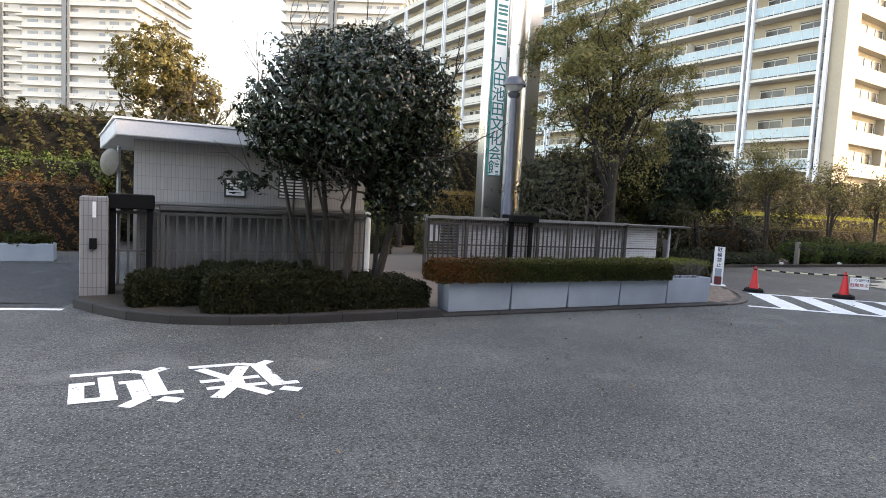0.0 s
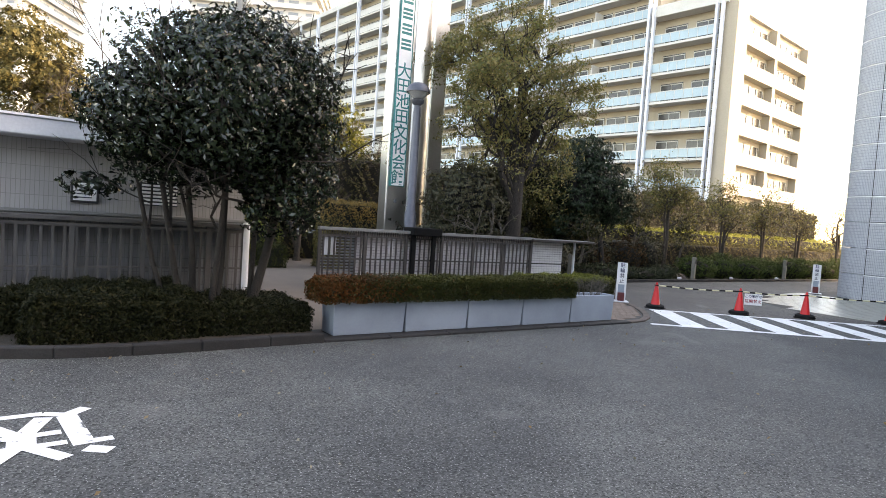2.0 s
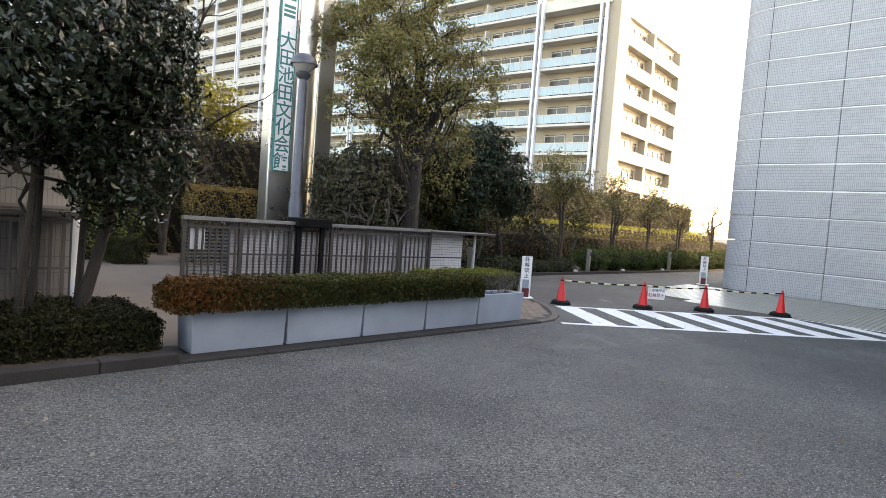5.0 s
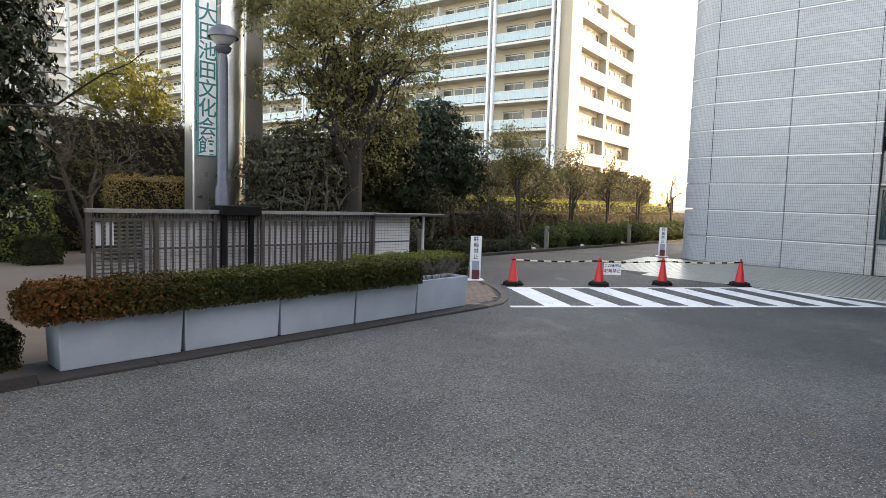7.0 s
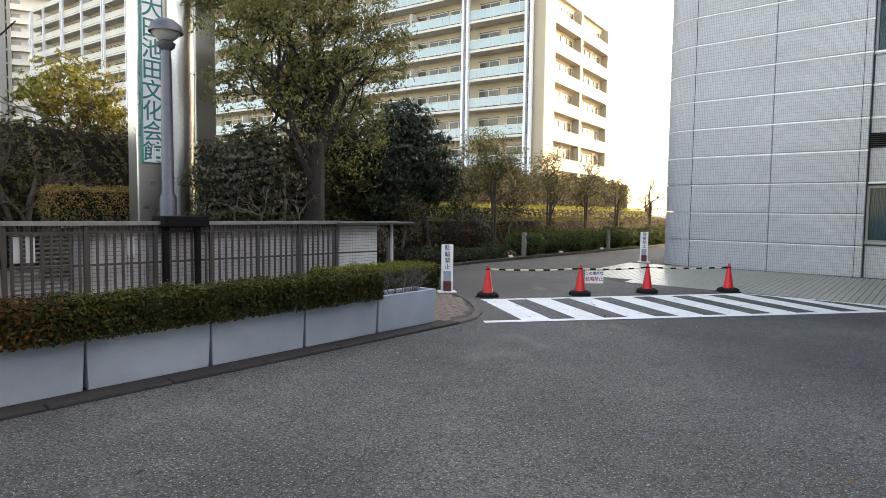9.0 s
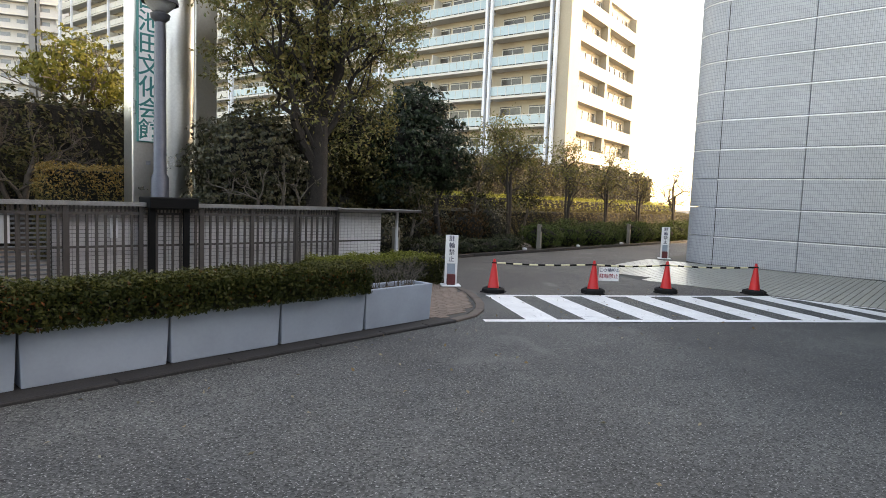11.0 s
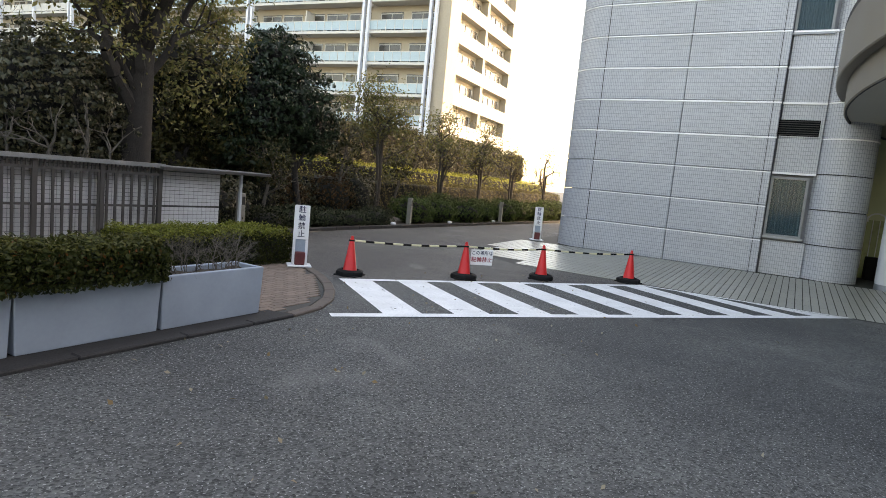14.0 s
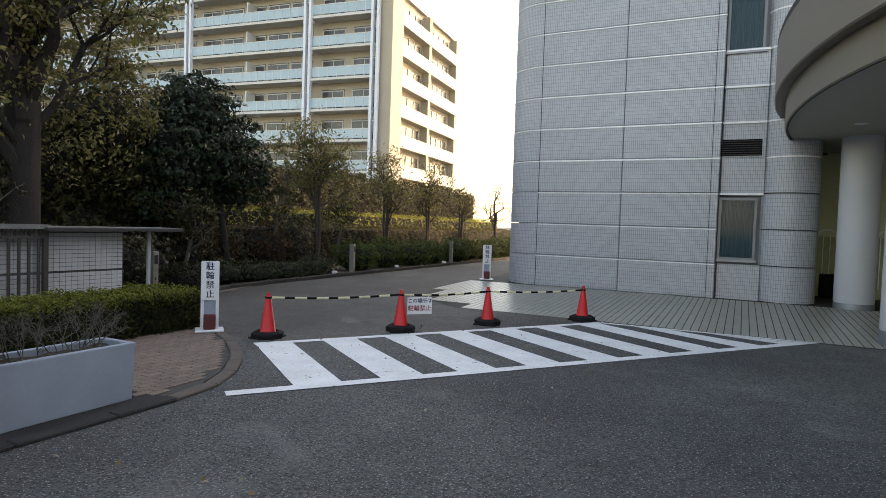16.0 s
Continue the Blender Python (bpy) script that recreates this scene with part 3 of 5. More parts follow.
solid("gate_line", bm, M_PAINT, "white line across the gate entrance", "road marking", kind="structure")

# kerb stones along the bed and the planters, and round the brick corner
KERB = [(-15.05, 0.3), (-14.75, -0.25), (-14.3, -0.85), (-13.75, -1.25), (-13.0, -1.5), (-12.2, -1.6), (-11.4, -1.6), (-10.5, -1.57), (-9.7, -1.55), (-8.6, -1.56), (-7.5, -1.57), (-6.4, -1.57), (-5.3, -1.57), (-4.3, -1.57), (-3.5, -1.58), (-2.9, -1.58), (-2.35, -1.5), (-1.85, -1.25), (-1.4, -0.9), (-1.0, -0.5), (-0.6, 0.0), (-0.25, 0.55), (0.05, 1.2), (0.35, 2.0), (0.8, 2.9), (1.5, 3.7), (2.6, 4.4), (4.0, 4.8), (5.5, 4.95)]
KERB += [(5.5 + 1.1 * i, 4.97) for i in range(1, 26)]
kerb = thing("kerb", label="dark weathered concrete kerb stones round the beds", category="kerb", kind="structure")


def kerb_h(x, y):
    return 0.13 if x < -9.9 else (0.1 if y > 3.0 else 0.035)


for (xa, ya), (xb, yb) in zip(KERB[:-1], KERB[1:]):
    L = math.hypot(xb - xa, yb - ya)
    bm = B()
    box(bm, 0.004, 0, -0.05, L - 0.004, 0.15, kerb_h((xa + xb) / 2, (ya + yb) / 2))
    soft(bm, 0.012, 1)
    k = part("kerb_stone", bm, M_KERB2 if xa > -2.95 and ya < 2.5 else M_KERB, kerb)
    k.location, k.rotation_euler = (xa, ya, 0), (0, 0, math.atan2(yb - ya, xb - xa))

# raised soil beds and paths behind the kerbs
bm = B()
prism(bm, [(-15.0, 0.45), (-14.6, -0.2), (-14.2, -0.75), (-13.7, -1.1), (-13.0, -1.36), (-12.2, -1.46), (-9.75, -1.42), (-9.75, 1.95), (-15.0, 1.95)], -0.05, 0.1)
solid("bed_gate", bm, M_SOIL, "dark soil bed under the gate hedge", "planting bed", kind="structure")
bm = B()
prism(bm, [(-9.7, -0.7), (-2.9, -0.7), (-2.9, 0.45), (0.1, 3.0), (1.4, 3.85), (5.5, 5.1), (33, 5.12), (33, 60), (-9.7, 60)], -0.04, 0.02)
solid("bed_far", bm, M_CREAM, "sandy beige planted ground and path behind the gate", "ground", kind="structure")

bm = B()
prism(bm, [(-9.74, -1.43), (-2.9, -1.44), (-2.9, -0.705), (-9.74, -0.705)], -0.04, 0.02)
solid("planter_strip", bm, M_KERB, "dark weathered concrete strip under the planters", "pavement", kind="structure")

# ---- hall ----
hall = thing("hall", 0, 0, 0, 0, "grey-blue tiled culture hall with recessed joints and a round canopy", "building", kind="structure")
Z0, ROW = 0.13, 0.868
FACE = 9.51
bm = B()
# unseen height, depth and southward mass are sized to shade the yard
box(bm, FACE + 0.06, -5.62, 0, 30, -1.04, 17.5)
box(bm, FACE + 0.9, -1.04, 0, 30, -0.2, 17.5)
box(bm, 13.5, -60, 0, 30, -5.62, 17.5)
box(bm, FACE + 0.3, -6.6, 0, 13.5, -5.62, 17.5)
box(bm, 10.2, -30, 6.2, 13.5, -6.6, 17.5)
part("body", bm, M_PANELB, hall)
YS = ((-1.04, -3.29), (-3.29, -5.62))
for ya, yb in YS:
    bm = B()
    box(bm, 0, 0.008, 0.008, 0.06, ya - yb - 0.008, ROW - 0.008)
    soft(bm, 0.01, 1)
    me = to_mesh(bm, T_HALL, "panel")
    for r in range(20):
        piece("panel", me, hall, FACE, yb, Z0 + r * ROW)
# rounded corner panels
bm = B()
N, RAD = 8, 1.15
arc = [(FACE + RAD - RAD * math.cos(a), -1.048 + RAD * math.sin(a)) for a in [radians(58) * i / N for i in range(N + 1)]]
prism(bm, arc + [(30, arc[-1][1]), (30, -1.04), (FACE + 0.3, -1.04)], 0.008, ROW - 0.008)
me = to_mesh(bm, T_HALL, "corner_panel")
for r in range(20):
    piece("corner_panel", me, hall, 0, 0, Z0 + r * ROW)
bm = B()
for y in (-5.62, -1.02):
    for x, z in ((FACE + 0.05, 0), (FACE - 0.022, 0), (FACE - 0.022, 0.008), (FACE + 0.01, 0.045), (FACE + 0.05, 0.045)):
        bm.verts.new((x, y, z))
bm.verts.ensure_lookup_table()
for k in range(5):
    j = (k + 1) % 5
    bm.faces.new([bm.verts[i] for i in (k, j, j + 5, k + 5)])
bm.faces.new([bm.verts[i] for i in range(5)])
bm.faces.new([bm.verts[i] for i in range(9, 4, -1)])
me = to_mesh(bm, M_LEDGE, "ledge")
for r in range(4, 20):
    piece("ledge", me, hall, 0, 0, Z0 + r * ROW - 0.05)
bm = B()
box(bm, FACE - 0.012, -5.61, -0.012, FACE + 0.02, -1.03, 0.012)
me = to_mesh(bm, M_LEDGE, "ledge")
for r in range(1, 4):
    piece("ledge", me, hall, 0, 0, Z0 + r * ROW - 0.03)
bm = B()
box(bm, FACE + 0.12, -6.6, 0, FACE + 0.2, -5.64, 0.05)
me = to_mesh(bm, M_LEDGE, "bay_ledge")
for r in range(3, 20):
    if r not in (4, 8, 13):
        piece("bay_ledge", me, hall, 0, 0, Z0 + r * ROW - 0.05)
bm = B()
box(bm, FACE - 0.006, -1.055, 0.13, FACE + 0.02, -1.035, 17.4)
part("corner_seam", bm, M_SEAM, hall)
bm = B()
box(bm, FACE - 0.004, -5.44, 0.13, FACE + 0.02, -5.425, 17.4)
part("edge_seam", bm, M_SEAM, hall)
bm = B()
prism(bm, [(x - 0.016, y + 0.008) for x, y in arc] + [(30, arc[-1][1]), (30, -1.0), (FACE + 0.1, -1.03)], 0, 0.03)
me = to_mesh(bm, M_LEDGE, "corner_ledge")
for r in range(4, 20):
    piece("corner_ledge", me, hall, 0, 0, Z0 + r * ROW - 0.045)
# window bay
for r in range(20):
    z = Z0 + r * ROW
    lo_, hi_ = z + 0.006, z + ROW - 0.006
    if r in (1, 2, 7, 8, 12, 13):
        continue
    bm = B()
    box(bm, FACE + 0.16, -6.6, lo_, FACE + 0.31, -5.66, hi_)
    part("bay_panel", bm, T_HALL, hall)
M_HALLGLASS = glass_mat("hall window glass", (0.02, 0.06, 0.075), 0.05, 0.0, 0.25)
M_HALLGLASS.node_tree.nodes["Principled BSDF"].inputs["Alpha"].default_value = 0.4
M_HALLFRAME = mat("grey window frame", (0.2, 0.215, 0.225), (0.15, 0.16, 0.17), 0.45, scale=4)
for zb, zt in ((1.1, 2.62), (6.16, 7.75), (10.5, 12.1)):
    win = thing("window", FACE + 0.16, -6.06, zb)
    win.parent = hall
    h = zt - zb
    bm = B()
    for a in ((-0.42, 0, -0.36, h), (0.36, 0, 0.42, h), (-0.36, 0, 0.36, 0.06), (-0.36, h - 0.06, 0.36, h)):
        box(bm, -0.03, a[0], a[1], 0.06, a[2], a[3])
    part("window_frame", bm, M_HALLFRAME, win)
    bm = B()
    box(bm, 0.02, -0.36, 0.06, 0.03, 0.36, h - 0.06)
    gl = part("pane", bm, M_HALLGLASS, win)
    bm = B()
    pts = [(0.1 + 0.025 * math.sin(i * 1.9), -0.36 + 0.72 * i / 40) for i in range(41)]
    lo = [bm.verts.new((x, y, 0.07)) for x, y in pts]
    hi = [bm.verts.new((x, y, h - 0.07)) for x, y in pts]
    for i in range(40):
        bm.faces.new((lo[i], lo[i + 1], hi[i + 1], hi[i]))
    part("curtain", bm, M_CURTAIN, win)
    bm = B()
    box(bm, -0.06, -0.46, -0.05, 0.08, 0.46, 0.0)
    part("window_sill", bm, M_ALU, win)
vent = thing("vent", FACE + 0.16, -6.06, 3.64)
vent.parent = hall
bm = B()
box(bm, -0.005, -0.46, 0, 0.005, 0.46, 0.4)
part("backing", bm, M_BLACK, vent)
for i in range(7):
    bm = B()
    box(bm, -0.04, -0.44, 0.02 + i * 0.055, 0.02, 0.44, 0.035 + i * 0.055)
    part("slat", bm, M_SEAM, vent)
# round pier
bm = B()
lathe(bm, [(0.6, 0.01), (0.66, 0.016), (0.66, ROW - 0.016), (0.6, ROW - 0.01)], 40, 10.1, -7.15)
drum_me = to_mesh(bm, T_HALL, "pier_drum", True)
bm = B()
lathe(bm, [(0.655, 0.0), (0.675, 0.0), (0.675, 0.035), (0.655, 0.035)], 40, 10.1, -7.15)
band_me = to_mesh(bm, M_LEDGE, "pier_band", True)
for r in range(19):
    piece("pier_drum", drum_me, hall, 0, 0, Z0 + r * ROW)
    if r > 3:
        piece("pier_band", band_me, hall, 0, 0, Z0 + r * ROW - 0.03)
bm = B()
tube(bm, (10.1, -7.15, 0), (10.1, -7.15, 16.6), 0.63, 0.63, 32)
part("pier_core", bm, M_SEAM, hall)
# canopy
CX, CY, CR = 7.0, -10.65, 8.0


def oval(bm, profile):
    lathe(bm, profile, 120)
    for v in bm.verts:
        r = math.hypot(v.co.x, v.co.y)
        k = max(0.0, CR - r)
        a = math.atan2(v.co.y, v.co.x)
        v.co.x, v.co.y = CX + (CR - k) * math.cos(a), CY + (CR * 0.5 - k * 0.6) * math.sin(a)


bm = B()
oval(bm, [(CR - 0.34, 4.5), (CR - 0.04, 4.48), (CR, 4.5), (CR, 5.52), (CR - 0.1, 5.56), (0.5, 5.7)])
part("canopy_fascia", bm, M_CANOPY, hall, "taupe metal canopy fascia", True)
bm = B()
oval(bm, [(CR - 0.02, 5.5), (CR + 0.05, 5.5), (CR + 0.05, 5.62), (CR - 0.08, 5.63)])
part("canopy_cap", bm, M_SEAM, hall, "dark metal cap along the canopy edge", True)
bm = B()
oval(bm, [(CR - 0.34, 4.5), (CR - 0.36, 3.97), (CR - 0.4, 3.95)])
part("canopy_ring", bm, M_CANOPY, hall, smooth=True)
bm = B()
oval(bm, [(CR - 0.4, 3.95), (CR - 0.46, 3.95), (CR - 0.46, 4.0)])
part("shadow_gap", bm, M_SEAM, hall)
bm = B()
oval(bm, [(CR - 0.46, 4.0), (0.5, 4.0)])
part("canopy_soffit", bm, M_SOFFIT, hall)
bm = B()
tube(bm, (7.6, -8.2, 3.985), (7.6, -8.2, 4.0), 0.13, 0.13, 20)
part("downlight", bm, M_LEDGE, hall)
for cx, cy in ((9.66, -8.53), (5.1, -8.66), (1.6, -11.2), (5.4, -12.8)):
    col = thing("column", cx, cy, 0.02)
    col.parent = hall
    bm = B()
    lathe(bm, [(0.39, 0.24), (0.4, 0.26), (0.4, 4.02)], 40)
    part("shaft", bm, M_COLW, col, smooth=True)
    bm = B()
    lathe(bm, [(0.4, 0.0), (0.4, 0.22), (0.39, 0.24)], 40)
    part("base_ring", bm, M_ALU, col, smooth=True)
# entrance wall beyond the pier
bm = B()
box(bm, 12.6, -16, 0, 12.75, -6.7, 4.7)
part("entrance_wall", bm, M_YELLOW, hall, "pale yellow-green entrance wall")
bm = B()
box(bm, 12.56, -16, 0, 12.6, -6.7, 1.75)
part("wainscot", bm, mat("olive glazed screen", (0.35, 0.38, 0.16), (0.28, 0.31, 0.13), 0.3), hall)
for i in range(14):
    bm = B()
    box(bm, 12.53, -7.7 - i * 0.16, 0.4, 12.56, -7.68 - i * 0.16, 1.75)
    part("screen_bar", bm, M_LEDGE, hall)
for i in range(5):
    bm = B()
    lathe(bm, [(0.22, 0.0), (0.26, 0.0), (0.26, 0.05), (0.22, 0.05)], 10, 0, 0, 0, math.pi)
    o = part("screen_arch", bm, M_LEDGE, hall)
    o.location, o.rotation_euler = (12.55, -7.8 - i * 0.45, 1.7), (radians(90), 0, radians(90))
bm = B()
box(bm, 11.9, -8.9, 0.13, 12.4, -8.1, 0.75)
soft(bm, 0.04)
solid("entrance_pot", bm, M_BLACK, "black square pot beside the entrance wall", "pot")

# unseen wall added behind the yard; it darkens the faces turned towards it
bm = B()
box(bm, -42, -21.0, 0, 13.4, -20.4, 10.5)
solid("wall_sky_block", bm, T_HALLX, "added unseen tiled wall behind the yard that blocks low sky light", "wall", kind="structure")

# ---- apartment block ----
M_PIL = mat("pale blue-white pilaster", (0.7, 0.74, 0.8), (0.62, 0.66, 0.72), 0.5, scale=0.4, fine=6, bump=0)


def pilaster_mesh(h):
    bm = B()
    box(bm, -1.9, -0.13, 0, -1.5, 0.13, h)
    return to_mesh(bm, M_PIL, "pilaster")


apt = thing("apartment_building", 44.9, 26.4, 0, 6, "beige apartment block with white slabs and pale blue glass balconies", "building")
FL, H0 = 3.1, 0.5
ROOF_LOW, ROOF_HIGH = H0 + FL * 8, H0 + FL * 13
bm = B()
box(bm, 0, 0, 0, 19.0, 8.0, ROOF_LOW)
part("low_wing", bm, M_APT, apt)
bm = B()
box(bm, 0, 8.0, 0, 15.0, 112, ROOF_HIGH)
part("tall_wing", bm, M_APT, apt)
bm = B()
box(bm, -1.6, -0.4, ROOF_LOW, 19.4, 8.0, ROOF_LOW + 1.2)
part("roof_low", bm, M_APTW, apt)
bm = B()
box(bm, -1.6, 8.0, ROOF_HIGH, 15.4, 112, ROOF_HIGH + 0.9)
part("roof_high", bm, M_APTW, apt)
bm = B()
box(bm, 3.0, 2.0, ROOF_LOW + 1.2, 9.0, 7.9, ROOF_LOW + 4.2)
part("stair_house", bm, M_APT, apt)
BAYS = [(0.5, 7.6)] + [(8.2 + 15.2 * i, 8.2 + 15.2 * (i + 1) - 0.6) for i in range(7)]


def bay_meshes(w, opaque=False):
    bm = B()
    box(bm, -1.6, 0, -0.16, 0, w, 0.1)
    slab = to_mesh(bm, M_APTW, "slab")
    bm = B()
    n = max(2, round(w / 0.95))
    box(bm, -1.58, 0.03, 0.2, -1.55, w / n - 0.03, 1.08)
    glass = to_mesh(bm, M_APTW if opaque else M_APTG, "balcony_panel")
    bm = B()
    box(bm, -1.6, 0, 1.08, -1.53, w, 1.16)
    for i in range(n + 1):
        box(bm, -1.6, w * i / n - 0.025, 0.1, -1.54, w * i / n + 0.025, 1.1)
    rail = to_mesh(bm, M_APTW, "balcony_rail")
    return slab, glass, rail, n, w / n


bm = B()
box(bm, -0.05, 0, 0.15, 0.03, 2.6, 2.3)
win_me = to_mesh(bm, M_APTD, "window")
bm = B()
for a in ((0, 0.07), (1.27, 1.33), (2.53, 2.6)):
    box(bm, -0.09, a[0], 0.15, -0.05, a[1], 2.15)
box(bm, -0.09, 0, 2.1, -0.05, 2.6, 2.18)
frame_me = to_mesh(bm, M_APTW, "window_frame")
bm = B()
box(bm, -1.5, 0, 0.1, 0, 0.12, 2.3)
div_me = to_mesh(bm, M_APTW, "partition")
for bi, (ya, yb) in enumerate(BAYS):
    w = yb - ya
    slab, glass, rail, panes, step = bay_meshes(w, bi > 3)
    floors = range(1, 8) if bi == 0 else range(1, 13)
    for k in floors:
        z = H0 + FL * k
        bal = piece("balcony", slab, apt, 0, ya, z)
        for i in range(panes):
            piece("pane", glass, bal, 0, i * step)
        piece("balcony_rail", rail, bal)
        n = 2 if w < 9 else 5
        for i in range(n):
            o = piece("window", win_me, apt, 0, ya + w * (i + 0.5) / n - 1.3, z)
            piece("window_frame", frame_me, o)
        if bi:
            piece("partition", div_me, apt, 0, ya + w / 2, z)
low_pil, high_pil = pilaster_mesh(ROOF_LOW), pilaster_mesh(ROOF_HIGH)
for i, y in enumerate([0.3] + [b[0] - 0.3 for b in BAYS[1:]] + [112]):
    for dy in (-0.3, 0.3):
        piece("pilaster", high_pil if i else low_pil, apt, 0, y + dy, 0)
for b in BAYS[4:]:
    piece("pilaster", high_pil, apt, 0, (b[0] + b[1]) / 2, 0)
# gable side
bm = B()
box(bm, 0, 0, -0.3, 6.9, 0.08, 1.8)
win_g = to_mesh(bm, M_APTD, "window")
bm = B()
for x in (0.0, 1.6, 3.2, 4.9, 6.5):
    box(bm, x, -0.06, 0, x + 0.1, 0, 1.75)
frame_g = to_mesh(bm, M_APTW, "window_frame")
bm = B()
box(bm, 1.2, -0.9, -0.25, 19.2, 0, 0.05)
box(bm, 1.2, -0.9, 0.05, 19.2, -0.78, 1.1)
par_g = to_mesh(bm, mat("cream parapet", (0.6, 0.56, 0.47), (0.54, 0.5, 0.42), 0.7, scale=0.4, fine=5, bump=0), "gable_balcony")
bm = B()
box(bm, -0.35, -0.85, 0, 0.35, 0, FL - 0.25)
fin_g = to_mesh(bm, M_APT, "fin")
for k in range(1, 8):
    z = H0 + FL * k
    piece("gable_balcony", par_g, apt, 0, 0, z)
    for x in (2.2, 11.0):
        o = piece("window", win_g, apt, x, -0.05, z + 0.55)
        piece("window_frame", frame_g, o)
    for x in (1.5, 9.8, 18.9):
        piece("fin", fin_g, apt, x, 0, z + 0.05)
bm = B()
box(bm, -1.3, -1.35, 0, 1.2, 0.0, ROOF_LOW + 0.4)
part("corner_pier", bm, M_APT, apt)


# ---- far towers ----
def tower(x, y, rz, w, d, floors, label, band):
    t = thing("tower_block", x, y, 0, rz, label, "building")
    h = floors * 3.0
    bm = B()
    box(bm, -w, 0, 0, 0, d, h)
    part("wall", bm, M_TOWER, t)
    bm = B()
    box(bm, -w - 0.6, -0.6, h, 0.6, d + 0.6, h + 1.4)
    part("roof", bm, M_APTW, t)
    bm = B()
    box(bm, -w - 1.1, -1.1, 0, 1.1, d, 0.35)
    slab = to_mesh(bm, M_APTW, "slab")
    bm = B()
    box(bm, -w * 0.98, -1.05, 0.35, -w * 0.62, -0.98, 1.25)
    box(bm, -w * 0.55, -1.05, 0.35, -0.2, -0.98, 1.25)
    box(bm, 0.98, 0.4, 0.35, 1.05, d - 0.4, 1.25)
    rail = to_mesh(bm, M_TOWER, "balcony_rail")
    wins = []
    for a, b in ((0.03, 0.08), (0.14, 0.22), (0.26, 0.31), (0.5, 0.56), (0.65, 0.7), (0.74, 0.8), (0.86, 0.95)):
        bm = B()
        box(bm, -w * b, -0.12, 0.4, -w * a, 0.02, 2.3)
        wins.append(to_mesh(bm, M_TOWERW, "window"))
    for a, b in ((0.05, 0.2), (0.28, 0.42), (0.5, 0.65), (0.74, 0.92)):
        bm = B()
        box(bm, -0.02, d * a, 0.4, 0.12, d * b, 2.3)
        wins.append(to_mesh(bm, M_TOWERW, "window"))
    for k in range(3, floors):
        o = piece("slab", slab, t, 0, 0, k * 3.0)
        piece("balcony_rail", rail, o)
        for me in wins:
            piece("window", me, t, 0, 0, k * 3.0)
    bm = B()
    box(bm, -w * 0.62, -1.3, 0, -w * 0.58, -0.1, h)
    box(bm, -w * 0.57, -1.3, 0, -w * 0.55, -0.1, h)
    part("service_shaft", bm, band, t)
    return t


M_BAND = mat("dark shaft band", (0.2, 0.21, 0.22), rough=0.5, bump=0)
tower(-16.4, 173, -30, 31, 30, 42, "pale grey high-rise tower with stacked balconies", M_BAND)
tower(48.0, 146, -30, 32, 26, 25, "pale high-rise tower behind the apartment block", M_BAND)
tower(-47, 250, -25, 22, 20, 21, "hazy distant high-rise block", M_BAND)

# ---- planters ----
def planter():
    p = thing("planter", label="pale blue-grey painted concrete planter box filled with soil", category="planter", group="planters along the kerb")
    L, D, H, T = 1.262, 0.46, 0.53, 0.06
    bm = B()
    o = [(0.02, 0.02), (L - 0.02, 0.02), (L - 0.02, D - 0.02), (0.02, D - 0.02)]
    t = [(0, 0), (L, 0), (L, D), (0, D)]
    i = [(T, T), (L - T, T), (L - T, D - T), (T, D - T)]
    vb = [bm.verts.new((x, y, 0)) for x, y in o]
    vt = [bm.verts.new((x, y, H)) for x, y in t]
    vi = [bm.verts.new((x, y, H)) for x, y in i]
    vd = [bm.verts.new((x, y, H - 0.12)) for x, y in i]
    bm.faces.new(vb[::-1])
    for a in range(4):
        b = (a + 1) % 4
        bm.faces.new((vb[a], vb[b], vt[b], vt[a]))
        bm.faces.new((vt[a], vt[b], vi[b], vi[a]))
        bm.faces.new((vi[a], vi[b], vd[b], vd[a]))
    bm.faces.new(vd)
    soft(bm, 0.012, 2)
    part("box", bm, M_CONC, p)
    bm = B()
    bmesh.ops.create_grid(bm, x_segments=14, y_segments=6, size=0.5)
    for v in bm.verts:
        v.co = Vector(((v.co.x + 0.5) * (L - 2 * T) + T, (v.co.y + 0.5) * (D - 2 * T) + T, H - 0.05 + 0.03 * noise.noise(v.co * 9)))
    part("soil", bm, M_SOIL, p)
    return p


first = planter()
first.matrix_basis = pose(-9.45, -1.255, 0.02)
plant_boxes = [first] + [copy_thing(first, pose(-9.45 + 1.272 * i, -1.255, 0.02)) for i in range(1, 5)]

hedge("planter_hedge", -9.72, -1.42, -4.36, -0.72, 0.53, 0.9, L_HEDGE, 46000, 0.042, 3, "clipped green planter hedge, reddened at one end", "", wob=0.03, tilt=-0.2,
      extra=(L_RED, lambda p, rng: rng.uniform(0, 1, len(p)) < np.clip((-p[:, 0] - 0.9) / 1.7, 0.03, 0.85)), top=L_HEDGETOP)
rng_t = np.random.default_rng(5)
bare = thing("bare_shrub", -3.7, -1.03, 0.52, 0, "leafless twiggy shrub in the end planter", "shrub")
bm = B()
for i in range(26):
    twigs(bm, rng_t, Vector((rng_t.uniform(-0.42, 0.42), rng_t.uniform(-0.1, 0.1), -0.02)), Vector((rng_t.normal(0, 0.4), rng_t.normal(0, 0.3), 1)).normalized(), 0.17, 0.006, 4, 0.6, 0.1, 3)
part("twig", bm, M_BARKG, bare)
